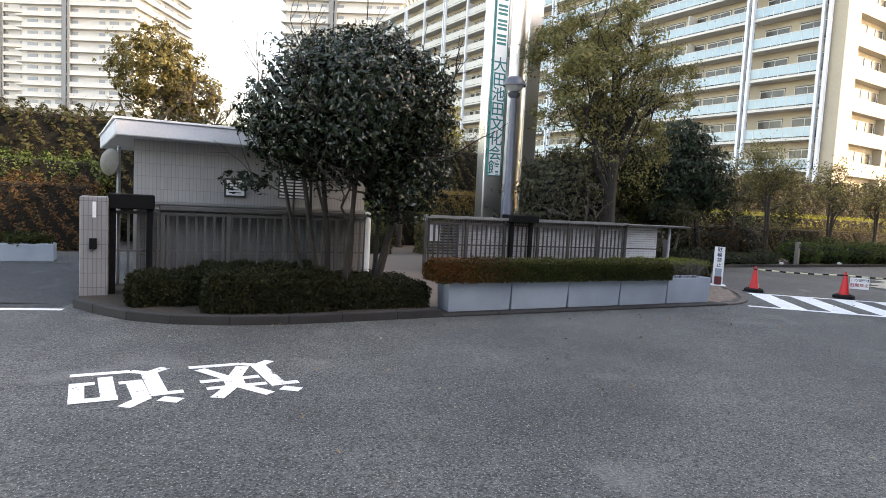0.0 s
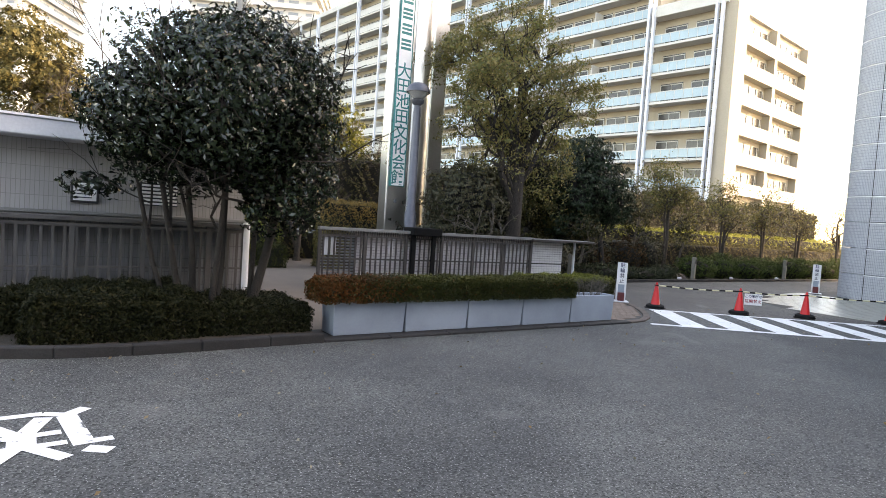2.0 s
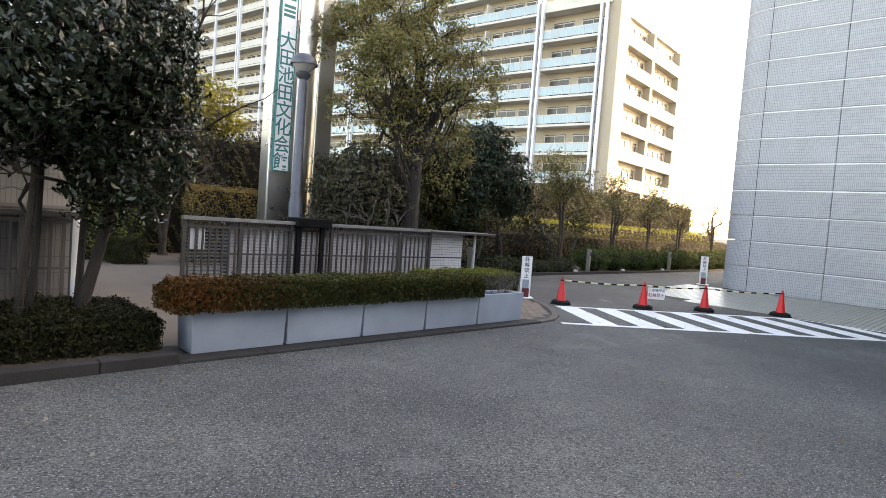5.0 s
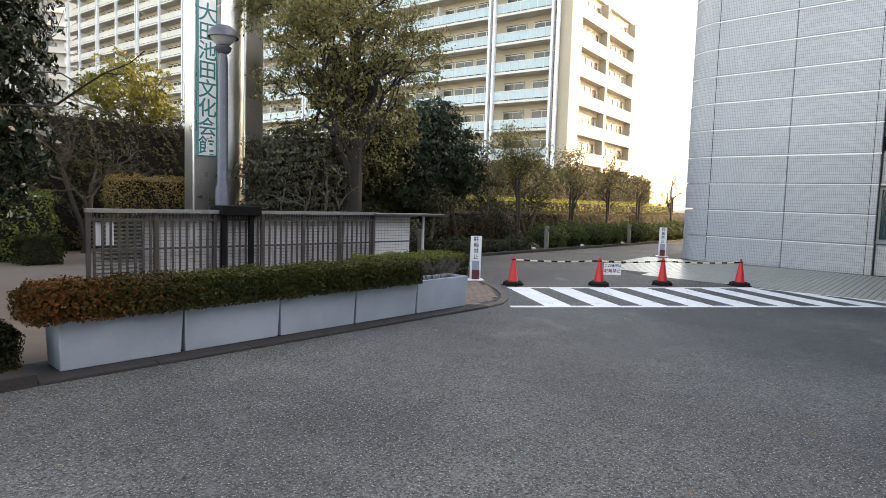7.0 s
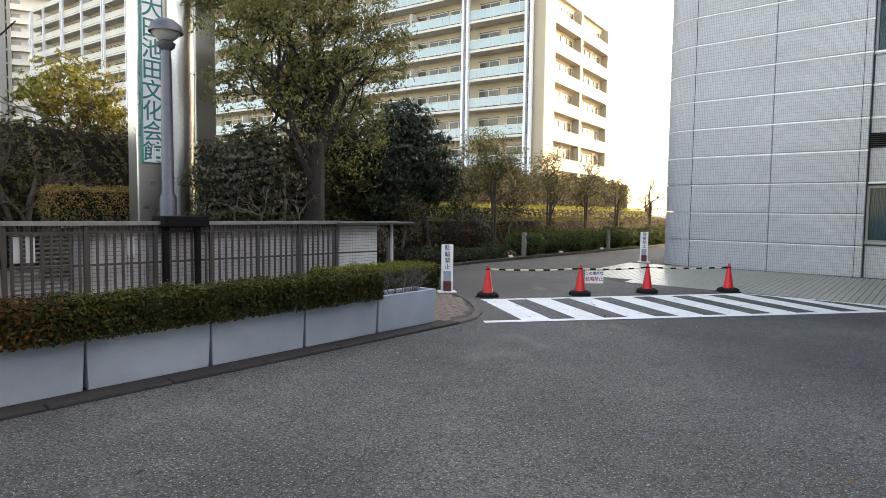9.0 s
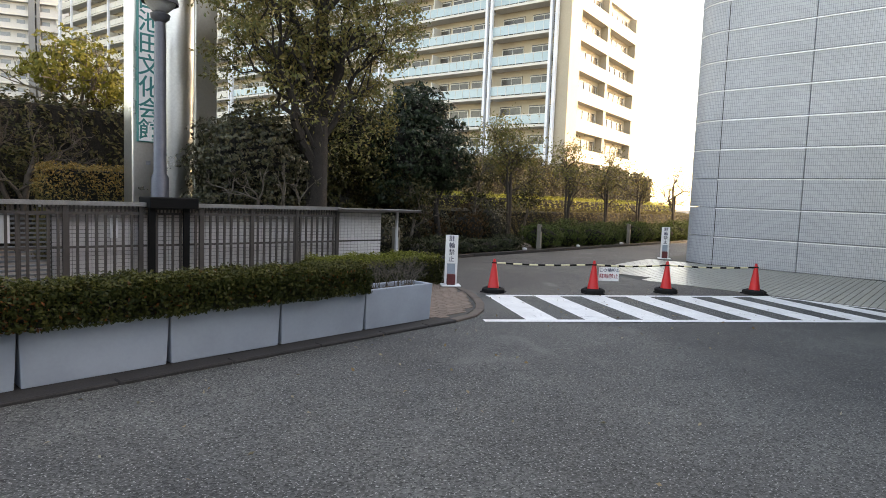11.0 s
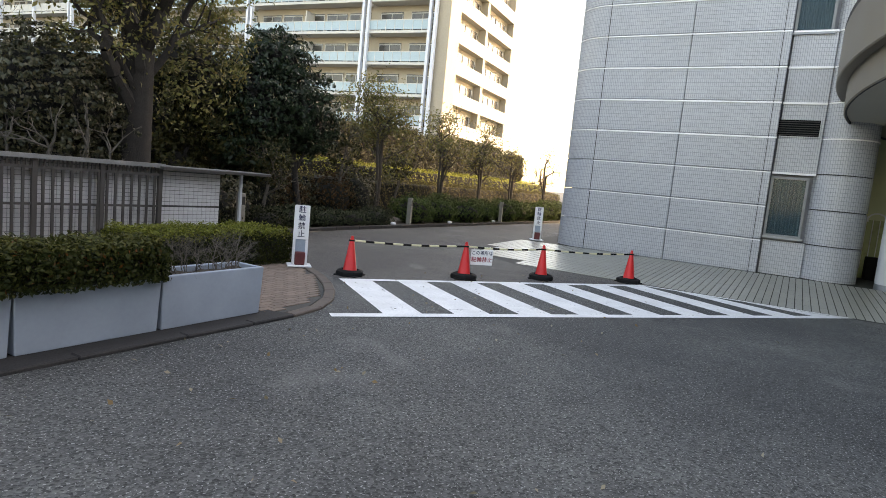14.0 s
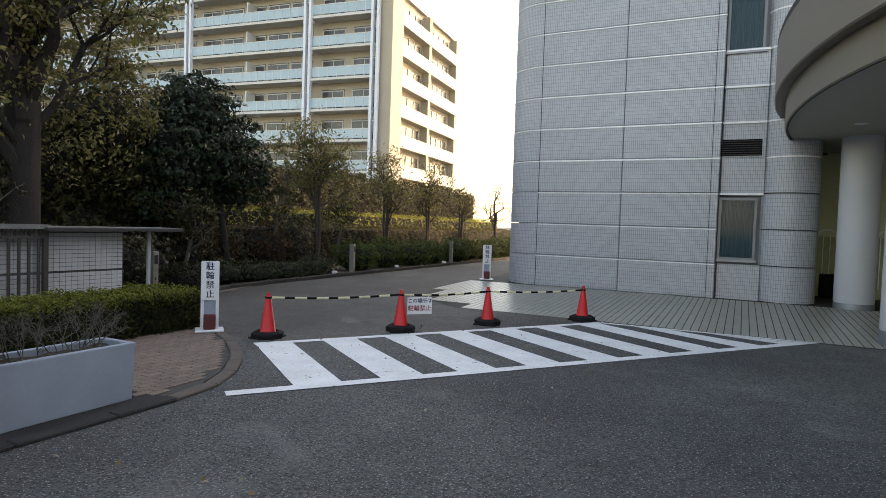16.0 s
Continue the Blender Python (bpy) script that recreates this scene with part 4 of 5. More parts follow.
# top leaves switch to a bright lime: the lit top is in the colour
hedge("low_hedge", -2.9, 1.2, -0.02, 2.4, 0.02, 0.6, L_HEDGE, 26000, 0.042, 9, "clipped hedge behind the planters, top leaves coloured lime-bright for sky light", wob=0.05, tilt=-0.3,
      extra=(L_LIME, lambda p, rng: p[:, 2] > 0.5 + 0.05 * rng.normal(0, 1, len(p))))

# fallen leaves
rng_l = np.random.default_rng(11)
cnt = 260
c = np.stack([rng_l.uniform(-14, 4, cnt), rng_l.uniform(-9, -1.7, cnt) * rng_l.uniform(0.2, 1, cnt), np.full(cnt, 0.012)], axis=1)
o = new("fallen_leaves", quads("fallen_leaves", leaf_quads(c, np.tile([0, 0, 1.0], (cnt, 1)), 0.045, rng_l, 0.6, 0), leaf_mat("dry fallen leaf", [(0.12, 0.09, 0.05), (0.3, 0.27, 0.2), (0.2, 0.12, 0.05), (0.45, 0.42, 0.35)])))
tagged(o, "scattered dry leaves on the asphalt", "fallen leaves", kind="stuff")


# ---- cones, bars and signs ----
def cone():
    c = thing("traffic_cone", label="red plastic traffic cone with a black rubber weight", category="traffic cone", group="cones closing the drive")
    bm = B()
    lathe(bm, [(0.19, 0.02), (0.19, 0.035), (0.13, 0.045), (0.118, 0.06), (0.034, 0.6), (0.03, 0.61), (0.024, 0.61)], 28)
    part("cone_body", bm, M_CONE, c, smooth=True)
    bm = B()
    lathe(bm, [(0.028, 0.6), (0.028, 0.635), (0.018, 0.66), (0.001, 0.662)], 16)
    part("tip", bm, M_CONE, c, smooth=True)
    bm = B()
    rr = lathe(bm, [(0.135, 0.045), (0.15, 0.1), (0.17, 0.105), (0.235, 0.075), (0.24, 0.05), (0.235, 0.0)], 8)
    part("rubber_weight", bm, M_RUBBER, c, "heavy black rubber ring")
    bm = B()
    box(bm, -0.2, -0.2, 0, 0.2, 0.2, 0.025)
    soft(bm, 0.01, 1)
    part("base_plate", bm, M_RUBBER, c)
    return c


CONES = [(-0.08, -0.08), (1.55, -1.36), (3.02, -2.26), (4.57, -3.56)]
c0 = cone()
c0.matrix_basis = pose(*CONES[0], 0.0, 0, 0, 12)
for (x, y), a in zip(CONES[1:], (40, 5, 60)):
    copy_thing(c0, pose(x, y, 0.007, 0, 0, a))
for (xa, ya), (xb, yb) in zip(CONES[:-1], CONES[1:]):
    a, b = Vector((xa, ya, 0.585)), Vector((xb, yb, 0.585))
    d = (b - a).normalized()
    bar = thing("barrier_bar", xa, ya, 0.585, math.degrees(math.atan2(d.y, d.x)), "black and pale striped plastic bar between cones", "barrier bar", "bars between the cones")
    L = (b - a).length
    n = 2 * int((L - 0.1) / 0.3)
    for i in range(n):
        s0, s1 = (0.05 + (L - 0.1) * (k + (0.1 if k % 2 else 0)) / n for k in (i, i + 1))
        sag = lambda s: -0.03 * math.sin(math.pi * s / L)
        bm = B()
        tube(bm, (s0, 0, sag(s0)), (s1, 0, sag(s1)), 0.017, 0.017, 10)
        part("stripe", bm, M_BLACK if i % 2 else M_BARPALE, bar)
    for s in (0.0, L):
        bm = B()
        lathe(bm, [(0.036, -0.012), (0.05, -0.012), (0.05, 0.012), (0.036, 0.012), (0.036, -0.012)], 16, s, 0)
        part("end_ring", bm, M_BLACK, bar)
# plate hanging from the middle bar
d = (Vector(CONES[2]) - Vector(CONES[1])).normalized()
plate = thing("hanging_sign", CONES[1][0] + d.x * 0.34, CONES[1][1] + d.y * 0.34, 0.555, math.degrees(math.atan2(d.y, d.x)) - 12, "white plastic notice hanging from the bar, no bicycle parking", "sign")
bm = B()
box(bm, -0.21, -0.012, -0.3, 0.21, -0.004, -0.02)
soft(bm, 0.003, 1)
part("board", bm, M_WHITE, plate)
lettering("この場所は", 0.082, plate, M_INKR, 0, -0.0165, -0.085, (90, 0, 0), bold=0.013)
lettering("駐輪禁止", 0.1, plate, M_INKRED, 0, -0.0165, -0.205, (90, 0, 0), bold=0.009)
for s in (-0.15, 0.15):
    bm = B()
    tube(bm, (s, -0.008, -0.03), (s, 0.0, 0.035), 0.003, 0.003, 6)
    part("hook", bm, M_WHITE, plate)


def stand_sign():
    s = thing("stand_sign", label="white upright notice stand with a dark red weight, no bicycle parking", category="sign", group="bicycle notices")
    bm = B()
    for x in (-0.105, 0.105):
        box(bm, x - 0.022, -0.02, 0.03, x + 0.022, 0.02, 1.03)
    part("post", bm, M_WHITE, s)
    bm = B()
    box(bm, -0.12, -0.03, 0.46, 0.12, -0.02, 1.04)
    soft(bm, 0.003, 1)
    part("board", bm, M_WHITE, s)
    for i, ch in enumerate("駐輪禁止"):
        lettering(ch, 0.125, s, M_INKR if i < 2 else M_INK, 0, -0.0345, 0.96 - i * 0.138, (90, 0, 0), "character", 0.009)
    bm = B()
    box(bm, -0.2, -0.16, 0, 0.2, 0.16, 0.03)
    soft(bm, 0.008, 1)
    part("base", bm, M_WHITE, s)
    bm = B()
    box(bm, -0.085, -0.1, 0.03, 0.085, 0.14, 0.25)
    soft(bm, 0.02, 2)
    part("weight", bm, M_MAROON, s)
    bm = B()
    box(bm, -0.085, -0.008, 0.25, 0.085, 0.004, 0.46)
    part("back_panel", bm, mat("grey backing", (0.3, 0.36, 0.42), rough=0.5), s)
    return s


s0 = stand_sign()
s0.matrix_basis = pose(-0.3, 0.85, 0.03, 0, 0, -42)
copy_thing(s0, pose(10.0, 0.62, 0.13, 0, 0, -60))

# ---- right gate fence with its tiled wall ----
FX, FY, FA_ = -7.5, 4.05, -3.7
gf = thing("gate_fence", FX, FY, 0, FA_, "grey-brown steel bar fence under a flat metal coping", "fence")
LEN = 8.8
bm = B()
box(bm, -0.04, -0.11, 1.45, 6.5, 0.06, 1.52)
part("coping", bm, M_FENCETOP, gf, "pale metal coping")
bm = B()
box(bm, 0.9, 0.1, 1.4, 7.9, 0.46, 1.45)
part("wall_coping", bm, M_FENCETOP, gf)
bm = B()
box(bm, 6.4, -0.22, 1.43, LEN, 0.55, 1.475)
part("end_coping", bm, M_FENCED, gf)
bm = B()
box(bm, 6.4, -0.22, 1.475, LEN, 0.55, 1.49)
part("end_coping_top", bm, M_FENCETOP, gf)
bm = B()
box(bm, 0.0, -0.05, 1.3, 6.45, 0.0, 1.345)
part("top_rail", bm, M_FENCED, gf)
bm = B()
box(bm, 0.0, -0.045, 0.74, 6.45, -0.01, 0.775)
part("mid_rail", bm, M_FENCED, gf)
bm = B()
box(bm, 0.0, -0.045, 0.12, 6.45, -0.005, 0.16)
part("bottom_rail", bm, M_FENCED, gf)
bm = B()
box(bm, -0.035, -0.035, 0.02, 0.035, 0.035, 1.47)
me = to_mesh(bm, M_FENCED, "post")
for s in (0.0, 1.17, 2.33, 3.4, 4.42, 5.43, 6.45):
    piece("post", me, gf, s, -0.03, 0)
bm = B()
box(bm, 8.35, 0.18, 0.02, 8.41, 0.24, 1.43)
soft(bm, 0.015, 2)
part("end_post", bm, M_COLW, gf, "slim pale post under the coping end")
bm = B()
box(bm, -0.02, -0.012, 0.14, 0.02, 0.012, 1.31)
me = to_mesh(bm, M_FENCED, "bar")
for i in range(46):
    piece("bar", me, gf, 0.1 + i * 0.139, -0.03, 0)
bm = B()
box(bm, -0.012, -0.01, 1.345, 0.012, 0.01, 1.47)
me = to_mesh(bm, M_FENCED, "baluster")
for i in range(100):
    piece("baluster", me, gf, 0.09 + i * 0.064, -0.03, 0)
# dark cover straddling the fence
cov = thing("gate_cover", FX, FY, 0, FA_, "black metal cover straddling the fence on two legs", "gate cover", "black gate covers")
bm = B()
box(bm, 2.4, -0.3, 1.42, 3.25, 0.3, 1.62)
soft(bm, 0.015, 1)
part("hood", bm, M_BLACK, cov)
for s in (2.42, 3.02):
    bm = B()
    box(bm, s, -0.2, 0.02, s + 0.1, -0.12, 1.42)
    part("leg", bm, M_BLACK, cov)
wallg = thing("wall_gate", FX, FY, 0, FA_, "low pale tiled wall behind the gate fence", "wall", kind="structure")
bm = B()
box(bm, 1.0, 0.16, 0, 7.85, 0.4, 1.4)
part("core", bm, M_JOINT, wallg)
bm = B()
box(bm, 0.004, 0, 0.004, 0.093, 0.02, 0.066)
me = to_mesh(bm, M_TILE, "tile")
bm = B()
for r in range(19):
    for k in range(70):
        s, z = 1.02 + 0.0973 * k, 0.03 + r * 0.07 + (0.03 if r > 9 else 0)
        if k >= 55:
            piece("tile", me, wallg, s, 0.142, z)
        else:
            box(bm, s + 0.004, 0.142, z + 0.004, s + 0.093, 0.162, z + 0.066)
part("far_tiles", bm, M_TILE, wallg)["kind"] = "stuff"
# notice case and open ladder rack at the fence's end
nb = thing("notice_board", FX, FY, 0, FA_, "white paper notices fixed inside the fence end", "notice board")
for s in (0.14, 0.31):
    bm = B()
    box(bm, s, 0.03, 0.84, s + 0.13, 0.045, 1.27)
    part("sheet", bm, M_WHITE, nb)
bm = B()
box(bm, 1.86, 0.03, 0.9, 1.98, 0.045, 1.24)
part("sheet", bm, M_WHITE, nb)
gate = thing("folding_gate", FX, FY, 0, FA_, "folded grey lattice gate standing behind the fence", "gate")
for i in range(16):
    bm = B()
    box(bm, 0.1, 0.1, 0.15 + i * 0.075, 1.0, 0.135, 0.18 + i * 0.075)
    part("slat", bm, M_ALU, gate)
for s in (0.12, 0.55, 0.95):
    bm = B()
    box(bm, s, 0.08, 0.02, s + 0.035, 0.1, 1.38)
    part("upright", bm, M_FENCE, gate)

# ---- pylon and lamp ----
py = thing("sign_pylon", -3.95, 7.1, 0, 0, "tall brushed steel sign tower with a vertical name board", "sign tower")
bm = B()
for x0, x1, y0, y1 in ((-0.14, 0.62, 0.0, 0.5), (1.28, 1.86, 0.0, 0.5)):
    box(bm, x0, y0, 0, x1, y1, 9.6)
soft(bm, 0.05, 3)
part("pier", bm, M_STEEL, py)
bm = B()
tube(bm, (0.95, 0.42, 0), (0.95, 0.42, 9.5), 0.52, 0.52, 32)
part("drum", bm, M_STEEL, py, smooth=True)
bm = B()
box(bm, -0.14, 0.2, 9.6, 1.86, 0.6, 11.8)
part("top", bm, M_STEELD, py)
for i in range(18):
    bm = B()
    box(bm, -0.2, 0.14, 9.7 + i * 0.11, 1.92, 0.66, 9.74 + i * 0.11)
    part("louvre", bm, M_STEELD, py)
for xa in (0.0, 0.75):
    bm = B()
    lathe(bm, [(0.02, 0), (0.31, 0.0), (0.31, 0.1), (0.02, 0.1)], 20, 0, 0, 0, math.pi)
    o = part("arch_cap", bm, M_STEEL, py)
    o.location, o.rotation_euler = (0.25 + xa * 1.75, 0.05, 9.25), (radians(90), 0, 0)
bm = B()
box(bm, -0.03, -0.075, 2.83, 0.44, 0.0, 9.0)
soft(bm, 0.015, 1)
part("name_board", bm, M_WHITE, py)
bm = B()
for a in ((-0.045, 2.815, -0.03, 9.015), (0.44, 2.815, 0.455, 9.015), (-0.03, 2.815, 0.44, 2.83), (-0.03, 9.0, 0.44, 9.015)):
    box(bm, a[0], -0.085, a[1], a[2], 0.0, a[3])
part("board_edge", bm, M_TEAL, py)
for i, ch in enumerate("大田池田文化会館"):
    lettering(ch, 0.5, py, M_TEAL, 0.205, -0.0795, 6.38 - i * 0.475, (90, 0, 0), "character", 0.011)
for i in range(4):
    bm = B()
    zc = 8.62 - i * 0.47
    box(bm, 0.03, -0.079, zc - 0.17, 0.38, -0.074, zc - 0.09)
    box(bm, 0.03, -0.079, zc - 0.04, 0.38, -0.074, zc + 0.03)
    box(bm, 0.03, -0.079, zc + 0.08, 0.38, -0.074, zc + 0.16)
    part("mark", bm, M_TEAL, py)
bm = B()
box(bm, 0.15, -0.02, 2.3, 0.25, 0.0, 2.4)
part("socket", bm, M_ALU, py)

lamp = thing("street_lamp", -4.24, 5.3, 0, 0, "grey steel lamp post with a domed globe head", "street lamp")
bm = B()
lathe(bm, [(0.17, 0), (0.17, 2.0), (0.125, 2.08), (0.105, 4.85), (0.09, 5.05)], 24)
part("pole", bm, M_STEELD, lamp, smooth=True)
bm = B()
lathe(bm, [(0.09, 5.05), (0.17, 5.12), (0.19, 5.2), (0.1, 5.26)], 24)
part("collar", bm, M_STEELD, lamp, smooth=True)
bm = B()
lathe(bm, [(0.08, 5.24), (0.16, 5.27), (0.25, 5.36), (0.29, 5.42)], 28)
part("bowl", bm, mat("frosted acrylic", (0.42, 0.43, 0.43), rough=0.25, bump=0), lamp, "translucent white bowl", True)
bm = B()
lathe(bm, [(0.34, 5.41), (0.345, 5.44), (0.3, 5.57), (0.18, 5.67), (0.001, 5.71)], 28)
part("dome", bm, M_STEELD, lamp, "grey metal dome", True)

# ---- gate booth ----
booth = thing("gate_booth", 0, 0, 0, 0, "off-white tiled gatekeeper's booth with a flat roof", "building")
bm = B()
box(bm, -14.26, 2.0, 0, -9.9, 2.15, 2.75)
part("front_wall", bm, T_BOOTH, booth)
bm = B()
box(bm, -14.26, 2.15, 0, -14.1, 5.8, 2.75)
part("side_wall", bm, T_BOOTHY, booth)
bm = B()
box(bm, -10.05, 2.15, 0, -9.9, 5.8, 2.75)
part("side_wall", bm, T_BOOTHY, booth)
bm = B()
box(bm, -14.1, 5.65, 0, -10.05, 5.8, 2.75)
part("back_wall", bm, T_BOOTH, booth)
bm = B()
prism(bm, [(-14.54, 1.4), (-9.5, 1.4), (-9.5, 6.5), (-15.04, 6.5)], 2.72, 3.0)
soft(bm, 0.02, 1)
part("roof", bm, M_ROOFCONC, booth, "pale flat concrete roof")
bm = B()
prism(bm, [(-14.57, 1.37), (-9.47, 1.37), (-9.47, 6.53), (-15.07, 6.53)], 3.0, 3.035)
part("roof_edge", bm, M_LEDGE, booth)
bm = B()
box(bm, -14.2, 1.9, 1.56, -9.9, 2.0, 1.62)
soft(bm, 0.01, 1)
part("sill_band", bm, M_FENCETOP, booth)
bm = B()
box(bm, -14.27, 2.3, 1.7, -14.255, 2.75, 2.2)
part("side_window", bm, M_GLASS, booth)
plq = thing("wall_notice_board", -12.52, 1.94, 1.76, 0, "white framed notice board fixed to the booth wall", "notice board")
bm = B()
box(bm, -0.2, 0, 0, 0.2, 0.06, 0.36)
soft(bm, 0.01, 1)
part("frame", bm, M_SEAM, plq)
bm = B()
box(bm, -0.165, -0.008, 0.035, 0.165, 0, 0.325)
part("panel", bm, M_WHITE, plq)
bm = B()
for i in range(4):
    box(bm, -0.12, -0.012, 0.08 + i * 0.055, 0.1 - 0.03 * (i % 2), -0.008, 0.098 + i * 0.055)
part("text_bar", bm, M_INK, plq)
vent_b = thing("wall_louvre", -11.4, 1.9, 1.78, 0, "white slatted louvre over the booth's vent", "louvre")
for i in range(9):
    bm = B()
    box(bm, -0.28, -0.02, 0.02 + i * 0.062, 0.28, 0.1, 0.055 + i * 0.062)
    part("slat", bm, M_WHITE, vent_b)
bm = B()
box(bm, -0.3, 0.06, 0, 0.3, 0.1, 0.57)
part("backing", bm, M_SEAM, vent_b)

# left gate fence
lf = thing("gate_fence", -14.85, 1.1, 0, 0, "grey-brown steel bar fence in front of the booth", "fence")
for nm, z0, z1, dy in (("top_rail", 1.41, 1.46, 0.03), ("mid_rail", 0.78, 0.81, 0.02), ("bottom_rail", 0.2, 0.24, 0.02)):
    bm = B()
    box(bm, 0.2, -dy, z0, 4.7, dy, z1)
    part(nm, bm, M_FENCE, lf)
bm = B()
box(bm, 1.0, -0.09, 1.5, 4.75, 0.35, 1.56)
part("coping", bm, M_FENCE, lf)
bm = B()
box(bm, -0.035, -0.035, 0.1, 0.035, 0.035, 1.5)
me = to_mesh(bm, M_FENCE, "post")
for s in (0.25, 1.05, 2.12, 3.1, 4.1, 4.7):
    piece("post", me, lf, s, 0, 0)
bm = B()
box(bm, -0.02, -0.012, 0.2, 0.02, 0.012, 1.42)
me = to_mesh(bm, M_FENCE, "bar")
for i in range(29):
    piece("bar", me, lf, 0.38 + i * 0.15, 0, 0)
bm = B()
box(bm, -14.2, 1.45, 0, -9.95, 1.6, 1.5)
solid("wall_low", bm, T_GATE, "low pale tiled wall behind the booth fence", "wall", kind="structure")
cov2 = thing("gate_cover", -14.85, 1.1, 0, 0, "black metal cover straddling the fence on two legs", "gate cover", "black gate covers")
bm = B()
box(bm, 0.24, -0.3, 1.5, 0.92, 0.3, 1.74)
soft(bm, 0.015, 1)
part("hood", bm, M_BLACK, cov2)
for s in (0.26, 0.8):
    bm = B()
    box(bm, s, -0.2, 0.02, s + 0.09, -0.12, 1.5)
    part("leg", bm, M_BLACK, cov2)
pil = thing("gate_pillar", -14.8, 0.95, 0, 0, "pale tiled gate pillar with a steel latch", "pillar")
bm = B()
box(bm, -0.2, -0.2, 0, 0.2, 0.4, 1.68)
soft(bm, 0.015, 1)
part("shaft", bm, T_GATE, pil)
bm = B()
box(bm, -0.06, -0.26, 0.85, 0.04, -0.2, 1.02)
part("latch", bm, M_BLACK, pil)
bm = B()
box(bm, -0.02, -0.23, 1.35, 0.03, -0.2, 1.6)
part("plate", bm, M_WHITE, pil)
gp = thing("round_post", -10.12, 1.1, 0, 0, "white round gate post at the fence end", "post")
bm = B()
lathe(bm, [(0.065, 0.05), (0.065, 1.55), (0.055, 1.59), (0.001, 1.6)], 20)
part("shaft", bm, M_WHITE, gp, smooth=True)
mir = thing("traffic_mirror", -14.62, 2.6, 0, 0, "round convex traffic mirror seen obliquely beside the booth", "mirror")
bm = B()
tube(bm, (0.1, 0.1, 0), (0.1, 0.1, 2.6), 0.035, 0.035, 12)
part("pole", bm, M_ALU, mir)
bm = B()
lathe(bm, [(0.001, 0.12), (0.12, 0.1), (0.21, 0.04), (0.25, 0.0), (0.25, -0.03)], 28)
o = part("back_shell", bm, M_STONE, mir, smooth=True)
o.location, o.rotation_euler = (-0.05, 0, 2.3), (radians(85), 0, radians(-52))
bm = B()
lathe(bm, [(0.25, -0.03), (0.17, -0.015), (0.001, 0.0)], 28)
mm = mat("mirror", (0.8, 0.8, 0.8), rough=0.03, metal=1.0, bump=0)
o = part("mirror_face", bm, mm, mir, smooth=True)
o.location, o.rotation_euler = (-0.05, 0, 2.3), (radians(85), 0, radians(-52))

# ---- trees ----
M_BARKD = mat("brown-grey pollard bark", (0.085, 0.068, 0.054), (0.035, 0.028, 0.023), 0.9, scale=9, bump=0.7, dist=0.02)
M_PALEBARK = mat("pale twisted bark", (0.14, 0.12, 0.1), (0.08, 0.07, 0.058), 0.9, scale=9, bump=0.6)


def tree(name, x, y, z, stems, blobs, leaf, count, size, seed, label, bark=M_BARK, gap=0.12, inner=0.5, clump=0.3, group="", depth=3, wide=0.5, spread=0.55, reach=0.36, tips=0.0, tuft=0.24, stem_core=0.0):
    """stems: (dx, dy, top x, top y, top z, radius); each forks into limbs inside the crown."""
    t = thing(name, x, y, z, 0, label, "tree", group)
    rng = np.random.default_rng(seed)
    ends = []
    bm = B()
    for dx, dy, tx, ty, tz, r, *start in stems:
        p = Vector((dx, dy, start[0] if start else -0.03))
        e = Vector((tx, ty, tz))
        m1 = p.lerp(e, 0.45) + Vector(rng.normal(0, 0.05, 3)) * tz * 0.4
        tube(bm, p, p.lerp(m1, 0.2), r * 1.35, r, 10, False)
        tube(bm, p.lerp(m1, 0.2), m1, r, r * 0.85, 10, False)
        tube(bm, m1, e, r * 0.85, r * 0.7, 10, False)
        part_dir = (e - m1).normalized()
        for i in range(5 if tips else 4):
            dd = (part_dir + Vector(rng.normal(0, spread, 3)) + Vector((0, 0, 0.2))).normalized()
            ends += twigs(bm, rng, e if i < 3 else m1.lerp(e, 0.3 + 0.3 * (i - 3)), dd, (blobs[0][5] + blobs[0][3]) * reach, r * 0.5, depth, spread, 0.18, 6)
    part("trunk", bm, bark, t, smooth=True)
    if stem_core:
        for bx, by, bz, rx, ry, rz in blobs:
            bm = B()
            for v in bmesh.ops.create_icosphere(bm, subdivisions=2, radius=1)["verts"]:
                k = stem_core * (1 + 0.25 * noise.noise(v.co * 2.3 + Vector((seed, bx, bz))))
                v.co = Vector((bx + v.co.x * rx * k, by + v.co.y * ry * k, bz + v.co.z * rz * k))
            part("shade_core", bm, M_CORE, t)
    if tips:
        many = int(count * tips)
        count -= many
        at = np.array([tuple(q) for q in ends])[rng.integers(0, len(ends), many)]
        off = rng.normal(0, tuft, (many, 3)) * np.array([1, 1, 0.7])
        lv = new("foliage", quads("foliage", leaf_quads(at + off, off / tuft + np.array([0, 0, 0.6]), size, rng, wide), leaf))
        lv.parent = t
    if count:
        foliage("crown", t, leaf, blobs, count, size, seed + 1, gap, inner, wide, clump)
    return t


